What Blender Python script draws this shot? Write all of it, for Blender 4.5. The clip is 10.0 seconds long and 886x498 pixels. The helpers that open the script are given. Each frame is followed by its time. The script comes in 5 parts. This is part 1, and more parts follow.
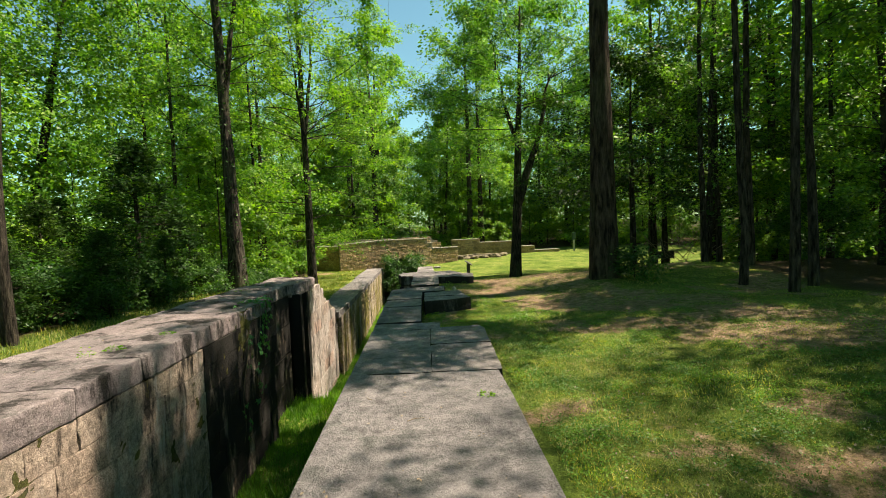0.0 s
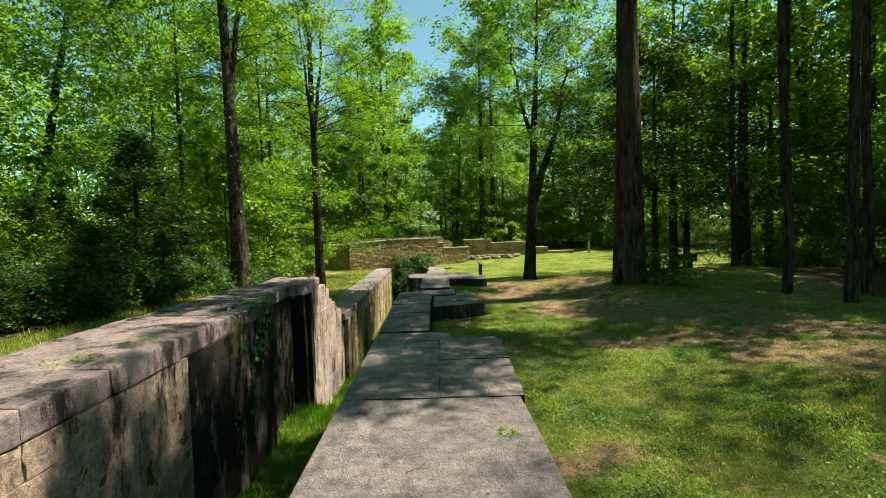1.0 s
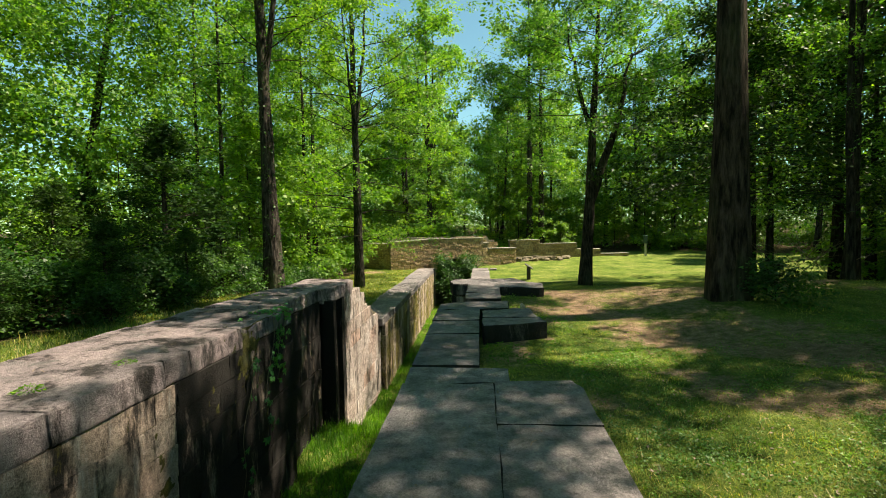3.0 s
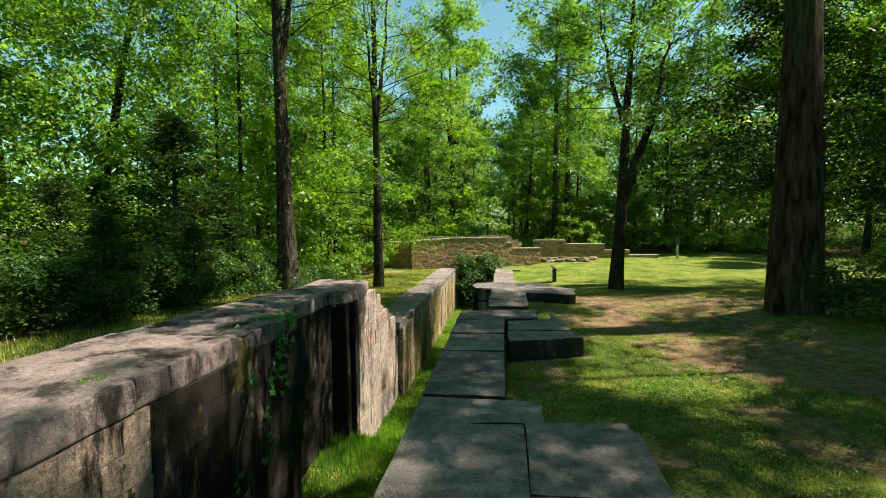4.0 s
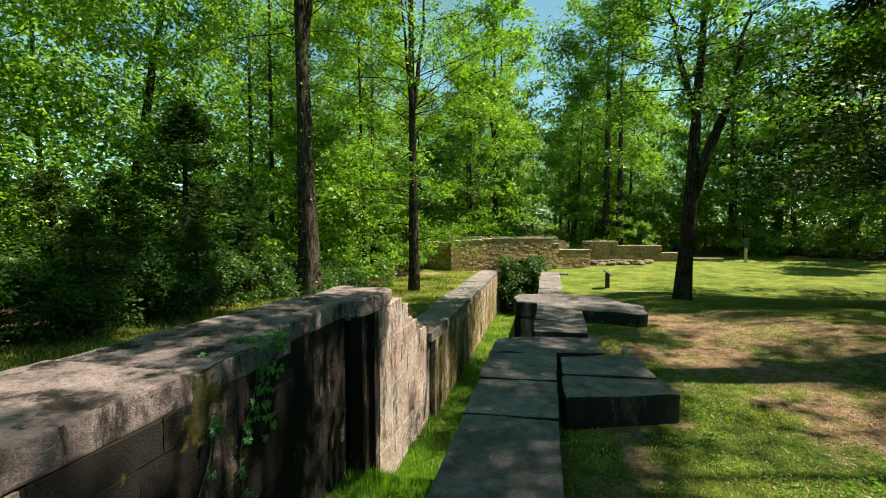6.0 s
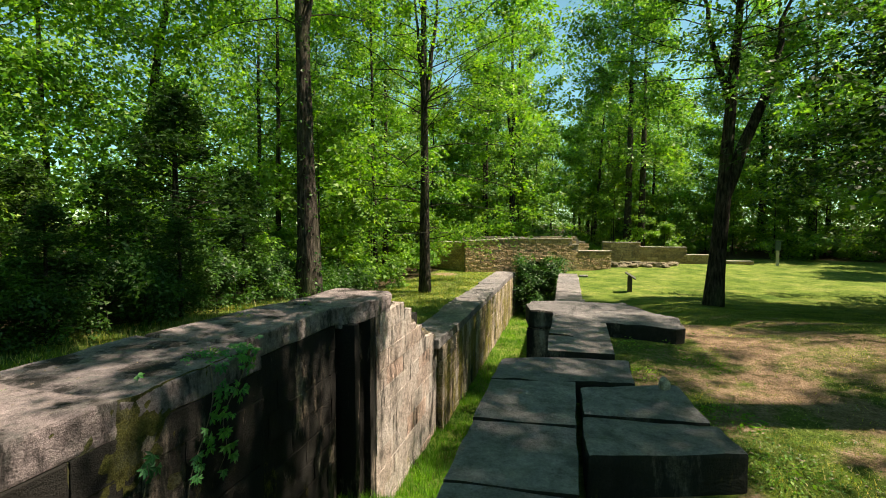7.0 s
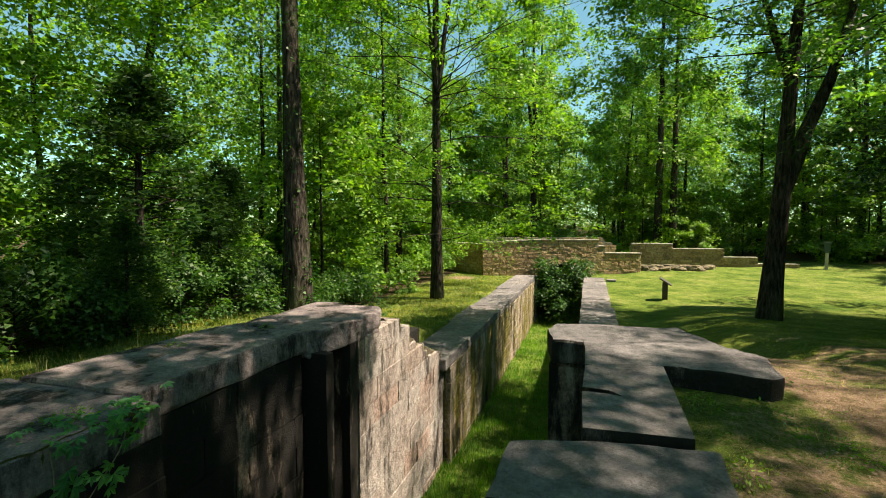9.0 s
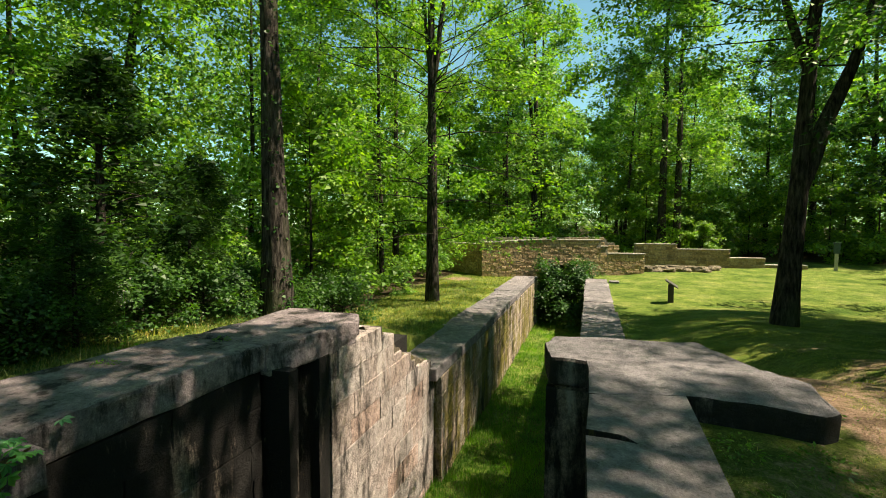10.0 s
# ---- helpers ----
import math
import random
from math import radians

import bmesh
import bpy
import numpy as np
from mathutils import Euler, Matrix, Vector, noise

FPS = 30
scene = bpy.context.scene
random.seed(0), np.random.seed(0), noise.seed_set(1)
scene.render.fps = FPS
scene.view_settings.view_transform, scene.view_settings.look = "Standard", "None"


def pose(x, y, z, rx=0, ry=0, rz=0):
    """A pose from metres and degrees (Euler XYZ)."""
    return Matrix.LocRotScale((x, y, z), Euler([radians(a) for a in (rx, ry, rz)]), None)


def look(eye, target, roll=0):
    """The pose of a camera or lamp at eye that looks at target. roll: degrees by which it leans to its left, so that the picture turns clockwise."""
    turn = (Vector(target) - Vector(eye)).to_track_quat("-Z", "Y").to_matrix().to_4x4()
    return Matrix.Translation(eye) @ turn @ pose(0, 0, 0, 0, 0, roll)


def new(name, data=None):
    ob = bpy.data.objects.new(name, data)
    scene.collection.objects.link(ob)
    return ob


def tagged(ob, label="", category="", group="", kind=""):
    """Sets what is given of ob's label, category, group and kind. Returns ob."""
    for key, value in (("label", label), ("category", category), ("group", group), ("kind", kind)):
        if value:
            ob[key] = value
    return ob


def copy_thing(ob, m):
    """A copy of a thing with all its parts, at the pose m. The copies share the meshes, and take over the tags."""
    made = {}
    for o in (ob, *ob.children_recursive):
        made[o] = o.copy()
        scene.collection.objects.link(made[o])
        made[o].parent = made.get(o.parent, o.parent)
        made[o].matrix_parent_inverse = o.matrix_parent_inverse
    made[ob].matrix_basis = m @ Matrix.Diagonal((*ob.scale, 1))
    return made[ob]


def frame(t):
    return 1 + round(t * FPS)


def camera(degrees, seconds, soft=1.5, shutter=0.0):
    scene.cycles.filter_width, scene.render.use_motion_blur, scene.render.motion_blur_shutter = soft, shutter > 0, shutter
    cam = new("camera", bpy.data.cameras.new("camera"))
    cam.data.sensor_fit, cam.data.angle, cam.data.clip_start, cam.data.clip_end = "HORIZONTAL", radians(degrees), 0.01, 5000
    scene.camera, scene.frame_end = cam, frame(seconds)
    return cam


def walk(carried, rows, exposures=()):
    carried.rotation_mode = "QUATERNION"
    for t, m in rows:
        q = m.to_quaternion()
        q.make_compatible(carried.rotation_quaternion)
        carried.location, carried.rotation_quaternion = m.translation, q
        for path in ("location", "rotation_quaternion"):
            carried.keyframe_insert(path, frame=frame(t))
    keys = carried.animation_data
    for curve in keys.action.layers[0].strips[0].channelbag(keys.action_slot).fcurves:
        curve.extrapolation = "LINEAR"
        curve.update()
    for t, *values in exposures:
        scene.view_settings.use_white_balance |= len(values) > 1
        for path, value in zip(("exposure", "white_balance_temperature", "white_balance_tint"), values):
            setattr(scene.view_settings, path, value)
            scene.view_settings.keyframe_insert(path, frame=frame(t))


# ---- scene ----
cam = camera(87.6, 10.0, soft=1.0)
PATH = [
    (0, (0.231, 0.35, 1.715), (0.312, 2.346, 1.614), -2.2),
    (0.5, (0.263, 0.803, 1.704), (0.325, 2.8, 1.604), -1.9),
    (1, (0.262, 1.261, 1.682), (0.294, 3.258, 1.582), -1.6),
    (1.5, (0.217, 1.738, 1.69), (0.211, 3.735, 1.59), -1.4),
    (2, (0.224, 2.201, 1.695), (0.173, 4.198, 1.595), -1.0),
    (2.5, (0.173, 2.673, 1.676), (0.069, 4.668, 1.576), -0.9),
    (4, (0.082, 4.181, 1.668), (-0.169, 6.162, 1.564), -0.3),
    (4.5, (0.047, 4.683, 1.663), (-0.257, 6.657, 1.555), 0.1),
    (5, (0.026, 5.225, 1.655), (-0.325, 7.191, 1.551), -0.1),
    (5.5, (-0.001, 5.716, 1.673), (-0.397, 7.674, 1.569), -0.2),
    (7, (0.014, 7.454, 1.599), (-0.497, 9.385, 1.493), 0.3),
    (7.5, (-0.01, 8.001, 1.612), (-0.554, 9.923, 1.506), 0.3),
    (8, (-0.105, 8.556, 1.586), (-0.676, 10.47, 1.479), 0.5),
    (8.5, (-0.168, 9.071, 1.581), (-0.76, 10.978, 1.473), 0.4),
    (9, (-0.15, 9.529, 1.605), (-0.75, 11.434, 1.5), 0.2),
    (9.5, (-0.187, 10.037, 1.59), (-0.789, 11.941, 1.485), 0.2),
    (10, (-0.181, 10.514, 1.574), (-0.787, 12.417, 1.468), 0.3),
]
walk(cam, [(t, look(eye, target, roll)) for t, eye, target, roll in PATH], exposures=((0, 1.4, 7400, 8), (10, 1.4, 7400, 8)))

# ---- light ----
SUN_AZ, SUN_EL = 12.0, 60.0          # degrees from +x towards +y; above the horizon
world = bpy.data.worlds.new("sky")
scene.world = world
world.use_nodes = True
wn = world.node_tree
sky = wn.nodes.new("ShaderNodeTexSky")
sky.sky_type, sky.sun_disc = "NISHITA", False
sky.sun_elevation, sky.sun_rotation = radians(SUN_EL), radians(90 - SUN_AZ)
sky.air_density, sky.dust_density, sky.ozone_density = 1.0, 0.1, 0.8
wn.nodes["Background"].inputs[1].default_value = 0.05
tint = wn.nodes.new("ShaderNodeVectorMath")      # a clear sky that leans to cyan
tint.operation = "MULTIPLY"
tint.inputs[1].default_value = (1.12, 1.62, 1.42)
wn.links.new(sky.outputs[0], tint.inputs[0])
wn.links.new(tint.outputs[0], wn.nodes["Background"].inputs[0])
sun = new("sun", bpy.data.lights.new("sun", "SUN"))
sun.data.energy, sun.data.angle, sun.data.color = 5.0, radians(0.6), (1.0, 0.91, 0.79)
sd = Vector((math.cos(radians(SUN_AZ)) * math.cos(radians(SUN_EL)), math.sin(radians(SUN_AZ)) * math.cos(radians(SUN_EL)), math.sin(radians(SUN_EL))))
sun.matrix_world = look(sd * 60, (0, 0, 0))


# ---- materials ----
def mat(name, rough=0.85, spec=0.25):
    m = bpy.data.materials.new(name)
    m.use_nodes = True
    nt = m.node_tree
    b = nt.nodes["Principled BSDF"]
    b.inputs["Roughness"].default_value = rough
    b.inputs["Specular IOR Level"].default_value = spec
    return m, nt, b


def nd(nt, kind, **kw):
    n = nt.nodes.new(kind)
    for k, v in kw.items():
        n.inputs[k].default_value = v
    return n


def place(nt, scale, rot=(0, 0, 0), source="Position"):
    g = nt.nodes.new("ShaderNodeNewGeometry" if source == "Position" else "ShaderNodeTexCoord")
    mp = nt.nodes.new("ShaderNodeMapping")
    mp.inputs["Scale"].default_value = scale
    mp.inputs["Rotation"].default_value = rot
    nt.links.new(g.outputs[source], mp.inputs[0])
    return mp.outputs[0]


def noise_tex(nt, vec, scale, detail=5.0, rough=0.6):
    n = nd(nt, "ShaderNodeTexNoise", Scale=scale, Detail=detail, Roughness=rough)
    nt.links.new(vec, n.inputs["Vector"])
    return n.outputs["Fac"]


def ramp(nt, fac, stops):
    r = nt.nodes.new("ShaderNodeValToRGB")
    e = r.color_ramp.elements
    while len(e) < len(stops):
        e.new(0.5)
    for el, (p, c) in zip(e, stops):
        el.position = p
        el.color = (*c, 1) if len(c) == 3 else c
    nt.links.new(fac, r.inputs[0])
    return r.outputs[0]


def mix(nt, fac, a, b, mode="MIX"):
    n = nt.nodes.new("ShaderNodeMix")
    n.data_type, n.blend_type = "RGBA", mode
    for sock, v in ((n.inputs[0], fac), (n.inputs[6], a), (n.inputs[7], b)):
        if isinstance(v, (int, float)):
            sock.default_value = v
        elif isinstance(v, tuple):
            sock.default_value = (*v, 1)
        else:
            nt.links.new(v, sock)
    return n.outputs[2]


def bump(nt, b, height, strength, dist):
    n = nd(nt, "ShaderNodeBump", Strength=strength, Distance=dist)
    nt.links.new(height, n.inputs["Height"])
    nt.links.new(n.outputs[0], b.inputs["Normal"])


G = (0.5, 0.5, 0.5)
W = (1, 1, 1)
K = (0, 0, 0)


def stone_mat(name, c1, c2, streaks=0.0, moss=0.0, tint=0.25, lichen=0.3, streak_low=0.42, moss_low=0.57, pale=0.65, hues=None, grain=1.0):
    """Weathered stone: mottling, grain, chipped relief, black streaks (run-off, in part shade), moss patches."""
    m, nt, b = mat(name, 0.9, 0.2)
    p = place(nt, (1, 1, 1))
    big = noise_tex(nt, p, 0.9, 4)
    fine = noise_tex(nt, p, 48, 8, 0.8)
    mid = noise_tex(nt, p, 6, 7, 0.72)
    chip = noise_tex(nt, p, 17, 6, 0.75)
    col = ramp(nt, big, [(0.3, c1), (0.7, c2)])
    oi = nt.nodes.new("ShaderNodeObjectInfo")
    shades = hues or [(0.5, 0.46, 0.44), (0.85, 0.8, 0.76), (1.15, 1.0, 0.88), (1.3, 1.25, 1.15)]
    col = mix(nt, tint, col, ramp(nt, oi.outputs["Random"], [(k / (len(shades) - 1), c) for k, c in enumerate(shades)]), "MULTIPLY")
    col = mix(nt, 0.8, col, ramp(nt, mid, [(0.34, (0.42, 0.41, 0.4)), (0.5, (0.9, 0.88, 0.87)), (0.64, (1.22, 1.19, 1.15))]), "MULTIPLY")
    col = mix(nt, 0.7 * grain, col, ramp(nt, chip, [(0.36, (0.4, 0.39, 0.38)), (0.52, W), (0.66, (1.28, 1.27, 1.25))]), "MULTIPLY")
    col = mix(nt, 0.8 * grain, col, ramp(nt, fine, [(0.34, (0.45, 0.45, 0.45)), (0.64, (1.3, 1.3, 1.3))]), "MULTIPLY")
    pits = nd(nt, "ShaderNodeTexVoronoi", Scale=16.0)
    nt.links.new(p, pits.inputs["Vector"])
    col = mix(nt, ramp(nt, pits.outputs["Distance"], [(0.06, (0.5,) * 3), (0.16, K)]), col, (0.05, 0.047, 0.043))
    if lichen:
        li = noise_tex(nt, p, 2.3, 9, 0.78)
        col = mix(nt, ramp(nt, li, [(0.5, K), (0.64, (lichen, lichen, lichen))]), col, (0.075, 0.08, 0.075))
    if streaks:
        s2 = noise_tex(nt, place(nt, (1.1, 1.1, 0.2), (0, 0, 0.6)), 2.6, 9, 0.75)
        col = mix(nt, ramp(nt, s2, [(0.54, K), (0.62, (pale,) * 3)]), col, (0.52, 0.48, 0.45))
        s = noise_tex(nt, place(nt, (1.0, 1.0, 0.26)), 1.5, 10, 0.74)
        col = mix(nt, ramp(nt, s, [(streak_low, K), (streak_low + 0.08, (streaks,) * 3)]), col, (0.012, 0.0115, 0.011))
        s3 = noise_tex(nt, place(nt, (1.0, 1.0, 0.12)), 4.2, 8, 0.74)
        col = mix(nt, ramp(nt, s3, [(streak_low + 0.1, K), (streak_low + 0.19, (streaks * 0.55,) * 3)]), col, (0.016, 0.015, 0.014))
    if moss:
        mo = noise_tex(nt, place(nt, (1, 1, 0.35)), 1.5, 9, 0.8)
        tuft_col = ramp(nt, chip, [(0.35, (0.06, 0.058, 0.014)), (0.6, (0.21, 0.175, 0.03))])
        col = mix(nt, ramp(nt, mo, [(moss_low, K), (moss_low + 0.07, (moss,) * 3)]), col, tuft_col)
    nt.links.new(col, b.inputs["Base Color"])
    h = nd(nt, "ShaderNodeMath")
    h.operation = "MULTIPLY_ADD"
    h.inputs[1].default_value = 0.5
    nt.links.new(fine, h.inputs[0])
    h2 = nd(nt, "ShaderNodeMath")
    h2.operation = "MULTIPLY_ADD"
    h2.inputs[1].default_value = 1.6
    nt.links.new(mid, h2.inputs[0])
    nt.links.new(chip, h2.inputs[2])
    nt.links.new(h2.outputs[0], h.inputs[2])
    bump(nt, b, h.outputs[0], 0.9, 0.035)
    return m


COPING = stone_mat("coping_granite", (0.162, 0.153, 0.164), (0.285, 0.267, 0.28), tint=0.3, lichen=0.8, grain=0.45)
# For upright faces: shade put into the colour, along with some stain.
SHADE_STAIN = stone_mat("shade_stained_granite", (0.16, 0.14, 0.13), (0.26, 0.235, 0.22), streaks=0.93, moss=0.4, tint=0.3, lichen=0.9, streak_low=0.36, pale=0.2)
STAINED = stone_mat("stained_coping", (0.2, 0.17, 0.186), (0.34, 0.294, 0.312), streaks=0.92, moss=0.35, grain=0.6, tint=0.3, lichen=0.7, streak_low=0.5, pale=0.2, moss_low=0.62)
# The heavy streaks carry black stain and part of the wall's shade.
ASHLAR = stone_mat("stained_shaded_ashlar", (0.25, 0.2, 0.165), (0.38, 0.33, 0.29), streaks=0.97, moss=0.8, tint=0.45, streak_low=0.36, pale=0.45, moss_low=0.6)
# Black patches hold stain, and in part shadow put into the colour.
TAN = stone_mat("mossy_ashlar", (0.34, 0.275, 0.235), (0.5, 0.43, 0.39), streaks=0.97, moss=0.95, tint=0.5, streak_low=0.5, moss_low=0.585)
BROKEN = stone_mat("bare_ashlar", (0.4, 0.352, 0.335), (0.58, 0.548, 0.545), streaks=0.9, moss=0.6, tint=0.6, lichen=0.45, streak_low=0.525, moss_low=0.58, pale=0.5, hues=[(0.98, 0.62, 0.46), (0.85, 0.78, 0.72), (1.05, 1.0, 0.96), (0.8, 0.62, 0.52), (1.1, 1.06, 1.02)])
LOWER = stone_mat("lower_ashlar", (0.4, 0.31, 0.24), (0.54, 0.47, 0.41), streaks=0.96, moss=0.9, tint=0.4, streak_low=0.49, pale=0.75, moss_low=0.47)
RUBBLE = stone_mat("bridge_stone", (0.46, 0.35, 0.23), (0.6, 0.49, 0.35), tint=0.9, lichen=0.25, hues=[(0.45, 0.4, 0.34), (0.9, 0.78, 0.62), (1.1, 1.0, 0.85), (0.7, 0.6, 0.5), (1.2, 1.12, 1.0)])
MORTAR = stone_mat("mortar", (0.24, 0.21, 0.165), (0.3, 0.265, 0.22), tint=0.0, lichen=0.2)
CAPSTONE = stone_mat("cap_stone", (0.4, 0.37, 0.31), (0.48, 0.45, 0.39), tint=0.2, lichen=0.2)
BOULDER = stone_mat("mossy_boulder", (0.17, 0.15, 0.109), (0.245, 0.211, 0.15), moss=0.8, tint=0.4)


def bark_mat(name, c1, c2, scale=1.0):
    m, nt, b = mat(name, 0.95, 0.1)
    p = place(nt, (9 * scale, 9 * scale, 1.5 * scale), source="Object")
    n = noise_tex(nt, p, 1.6, 7, 0.68)
    n2 = noise_tex(nt, place(nt, (1, 1, 0.4), source="Object"), 1.1, 4)
    col = ramp(nt, n, [(0.38, tuple(v * 0.22 for v in c1)), (0.5, c1), (0.64, c2)])
    col = mix(nt, ramp(nt, n2, [(0.5, K), (0.72, (0.4,) * 3)]), col, (0.12, 0.14, 0.07))
    nt.links.new(col, b.inputs["Base Color"])
    bump(nt, b, n, 1.0, 0.09)
    return m


BARK = bark_mat("furrowed_bark", (0.036, 0.03, 0.025), (0.095, 0.08, 0.068))
PINE_BARK = bark_mat("pine_bark", (0.04, 0.029, 0.022), (0.088, 0.065, 0.049), 0.8)
DARK_BARK = bark_mat("dark_bark", (0.036, 0.03, 0.025), (0.085, 0.07, 0.056))


def leaf_mat(name, cols, trans=0.37, spec=0.3, patch=0.9):
    m, nt, b = mat(name, 0.48, spec)
    g = nt.nodes.new("ShaderNodeNewGeometry")
    oi = nt.nodes.new("ShaderNodeObjectInfo")
    k = len(cols) - 1
    col = ramp(nt, g.outputs["Random Per Island"], [(i / k, c) for i, c in enumerate(cols)])
    col = mix(nt, 0.6, col, ramp(nt, oi.outputs["Random"], [(0.0, (0.72, 0.85, 0.85)), (0.5, W), (1.0, (1.3, 1.12, 0.8))]), "MULTIPLY")
    spray = noise_tex(nt, place(nt, (1, 1, 1.3)), patch, 4, 0.65)
    col = mix(nt, 0.85, col, ramp(nt, spray, [(0.36, (0.45, 0.58, 0.5)), (0.5, W), (0.64, (1.55, 1.42, 0.6))]), "MULTIPLY")
    nt.links.new(col, b.inputs["Base Color"])
    t = nt.nodes.new("ShaderNodeBsdfTranslucent")
    nt.links.new(mix(nt, 1.0, col, (2.05, 2.35, 0.78), "MULTIPLY"), t.inputs[0])
    ms = nd(nt, "ShaderNodeMixShader", Fac=trans)
    nt.links.new(b.outputs[0], ms.inputs[1])
    nt.links.new(t.outputs[0], ms.inputs[2])
    nt.links.new(ms.outputs[0], nt.nodes["Material Output"].inputs[0])
    return m


LEAF = leaf_mat("spring_leaf", [(0.044, 0.115, 0.018), (0.083, 0.182, 0.025), (0.13, 0.236, 0.031), (0.188, 0.28, 0.037)])
LEAF_COOL = leaf_mat("woodland_leaf", [(0.046, 0.12, 0.028), (0.082, 0.185, 0.038), (0.122, 0.235, 0.046), (0.175, 0.275, 0.056)])
SHRUB_LEAF = leaf_mat("shrub_leaf", [(0.06, 0.135, 0.02), (0.09, 0.19, 0.03), (0.13, 0.24, 0.04), (0.155, 0.255, 0.045)])
# Darker copy of the leaf colours, standing for the shade over the undergrowth.
SHADE_LEAF = leaf_mat("shaded_leaf", [(0.018, 0.055, 0.014), (0.032, 0.085, 0.02), (0.06, 0.135, 0.03)], 0.35)
NEEDLE = leaf_mat("cedar_needle", [(0.015, 0.038, 0.011), (0.025, 0.058, 0.015), (0.042, 0.085, 0.019)], 0.25, 0.12)
PINE_NEEDLE = leaf_mat("pine_needle", [(0.03, 0.06, 0.018), (0.05, 0.09, 0.025), (0.07, 0.12, 0.03)], 0.25, 0.15)
VINE_LEAF = leaf_mat("vine_leaf", [(0.035, 0.13, 0.06), (0.055, 0.18, 0.075), (0.08, 0.23, 0.085)], 0.35)
GRASS = leaf_mat("lawn_grass", [(0.045, 0.1, 0.02), (0.09, 0.15, 0.03), (0.16, 0.2, 0.05), (0.27, 0.25, 0.1), (0.36, 0.29, 0.16)], 0.35)
CLOVER = leaf_mat("clover_leaf", [(0.04, 0.11, 0.028), (0.065, 0.155, 0.036), (0.1, 0.195, 0.05)], 0.3)
TALL_GRASS = leaf_mat("canal_grass", [(0.045, 0.12, 0.016), (0.072, 0.175, 0.022), (0.11, 0.22, 0.03)], 0.45)


def plain(name, c1, c2, rough=0.6, metal=0.0, scale=20):
    m, nt, b = mat(name, rough, 0.4)
    n = noise_tex(nt, place(nt, (1, 1, 1)), scale, 4)
    nt.links.new(ramp(nt, n, [(0.35, c1), (0.65, c2)]), b.inputs["Base Color"])
    b.inputs["Metallic"].default_value = metal
    bump(nt, b, n, 0.2, 0.004)
    return m


SIGN_METAL = plain("sign_metal", (0.025, 0.022, 0.02), (0.05, 0.045, 0.04), 0.55)
SIGN_FACE = plain("sign_face", (0.04, 0.04, 0.035), (0.075, 0.07, 0.06), 0.5, scale=6)
PALE_POST = plain("pale_post", (0.4, 0.36, 0.28), (0.5, 0.46, 0.38), 0.8)
GREEN_PAINT = plain("green_paint", (0.03, 0.06, 0.05), (0.045, 0.085, 0.07), 0.6)
IRON = plain("rusted_iron", (0.02, 0.018, 0.016), (0.05, 0.035, 0.025), 0.7)
TWIG = plain("dead_twig", (0.16, 0.12, 0.085), (0.26, 0.2, 0.14), 0.9)


def ground_mat():
    m, nt, b = mat("lawn_and_soil", 0.95, 0.1)
    p = place(nt, (1, 1, 1))
    at = nt.nodes.new("ShaderNodeAttribute")
    at.attribute_name = "soil"
    wood = nt.nodes.new("ShaderNodeAttribute")
    wood.attribute_name = "litter"
    n1, n2, n3 = noise_tex(nt, p, 0.7, 5), noise_tex(nt, p, 7, 9, 0.78), noise_tex(nt, p, 42, 8, 0.8)
    g = ramp(nt, n1, [(0.3, (0.06, 0.11, 0.02)), (0.5, (0.13, 0.18, 0.038)), (0.7, (0.225, 0.245, 0.085))])
    g = mix(nt, 0.8, g, ramp(nt, n2, [(0.3, (0.3, 0.36, 0.25)), (0.65, (1.35, 1.3, 1.15))]), "MULTIPLY")
    n4 = noise_tex(nt, p, 2.4, 8, 0.75)
    g = mix(nt, 0.85, g, ramp(nt, n4, [(0.36, (0.5, 0.62, 0.42)), (0.5, W), (0.66, (1.4, 1.32, 1.0))]), "MULTIPLY")
    s = ramp(nt, n2, [(0.3, (0.1, 0.062, 0.04)), (0.5, (0.26, 0.17, 0.115)), (0.72, (0.45, 0.33, 0.235))])
    lit = ramp(nt, n2, [(0.3, (0.04, 0.028, 0.016)), (0.55, (0.075, 0.054, 0.032)), (0.72, (0.135, 0.1, 0.06))])
    f = nd(nt, "ShaderNodeMath")
    f.operation = "ADD"
    nt.links.new(at.outputs["Fac"], f.inputs[0])
    nt.links.new(n2, f.inputs[1])
    col = mix(nt, ramp(nt, f.outputs[0], [(0.78, K), (1.0, W)]), g, s)
    f2 = nd(nt, "ShaderNodeMath")
    f2.operation = "ADD"
    nt.links.new(wood.outputs["Fac"], f2.inputs[0])
    nt.links.new(n2, f2.inputs[1])
    col = mix(nt, ramp(nt, f2.outputs[0], [(0.8, K), (1.05, W)]), col, lit)
    col = mix(nt, 0.9, col, ramp(nt, n3, [(0.34, (0.35, 0.36, 0.34)), (0.5, (0.95, 0.95, 0.95)), (0.66, (1.5, 1.48, 1.4))]), "MULTIPLY")
    nt.links.new(col, b.inputs["Base Color"])
    bump(nt, b, n3, 1.0, 0.06)
    return m


SOIL = ground_mat()


# ---- building helpers ----
def mesh_of(name, verts, faces, material, smooth=False):
    me = bpy.data.meshes.new(name)
    me.from_pydata([tuple(v) for v in verts], [], faces)
    me.materials.append(material)
    if smooth:
        me.shade_smooth()
    return me


def obj(name, me, parent=None, label="", kind="", category="", group=""):
    ob = new(name, me)
    ob.parent = parent
    return tagged(ob, label, category, group, kind)


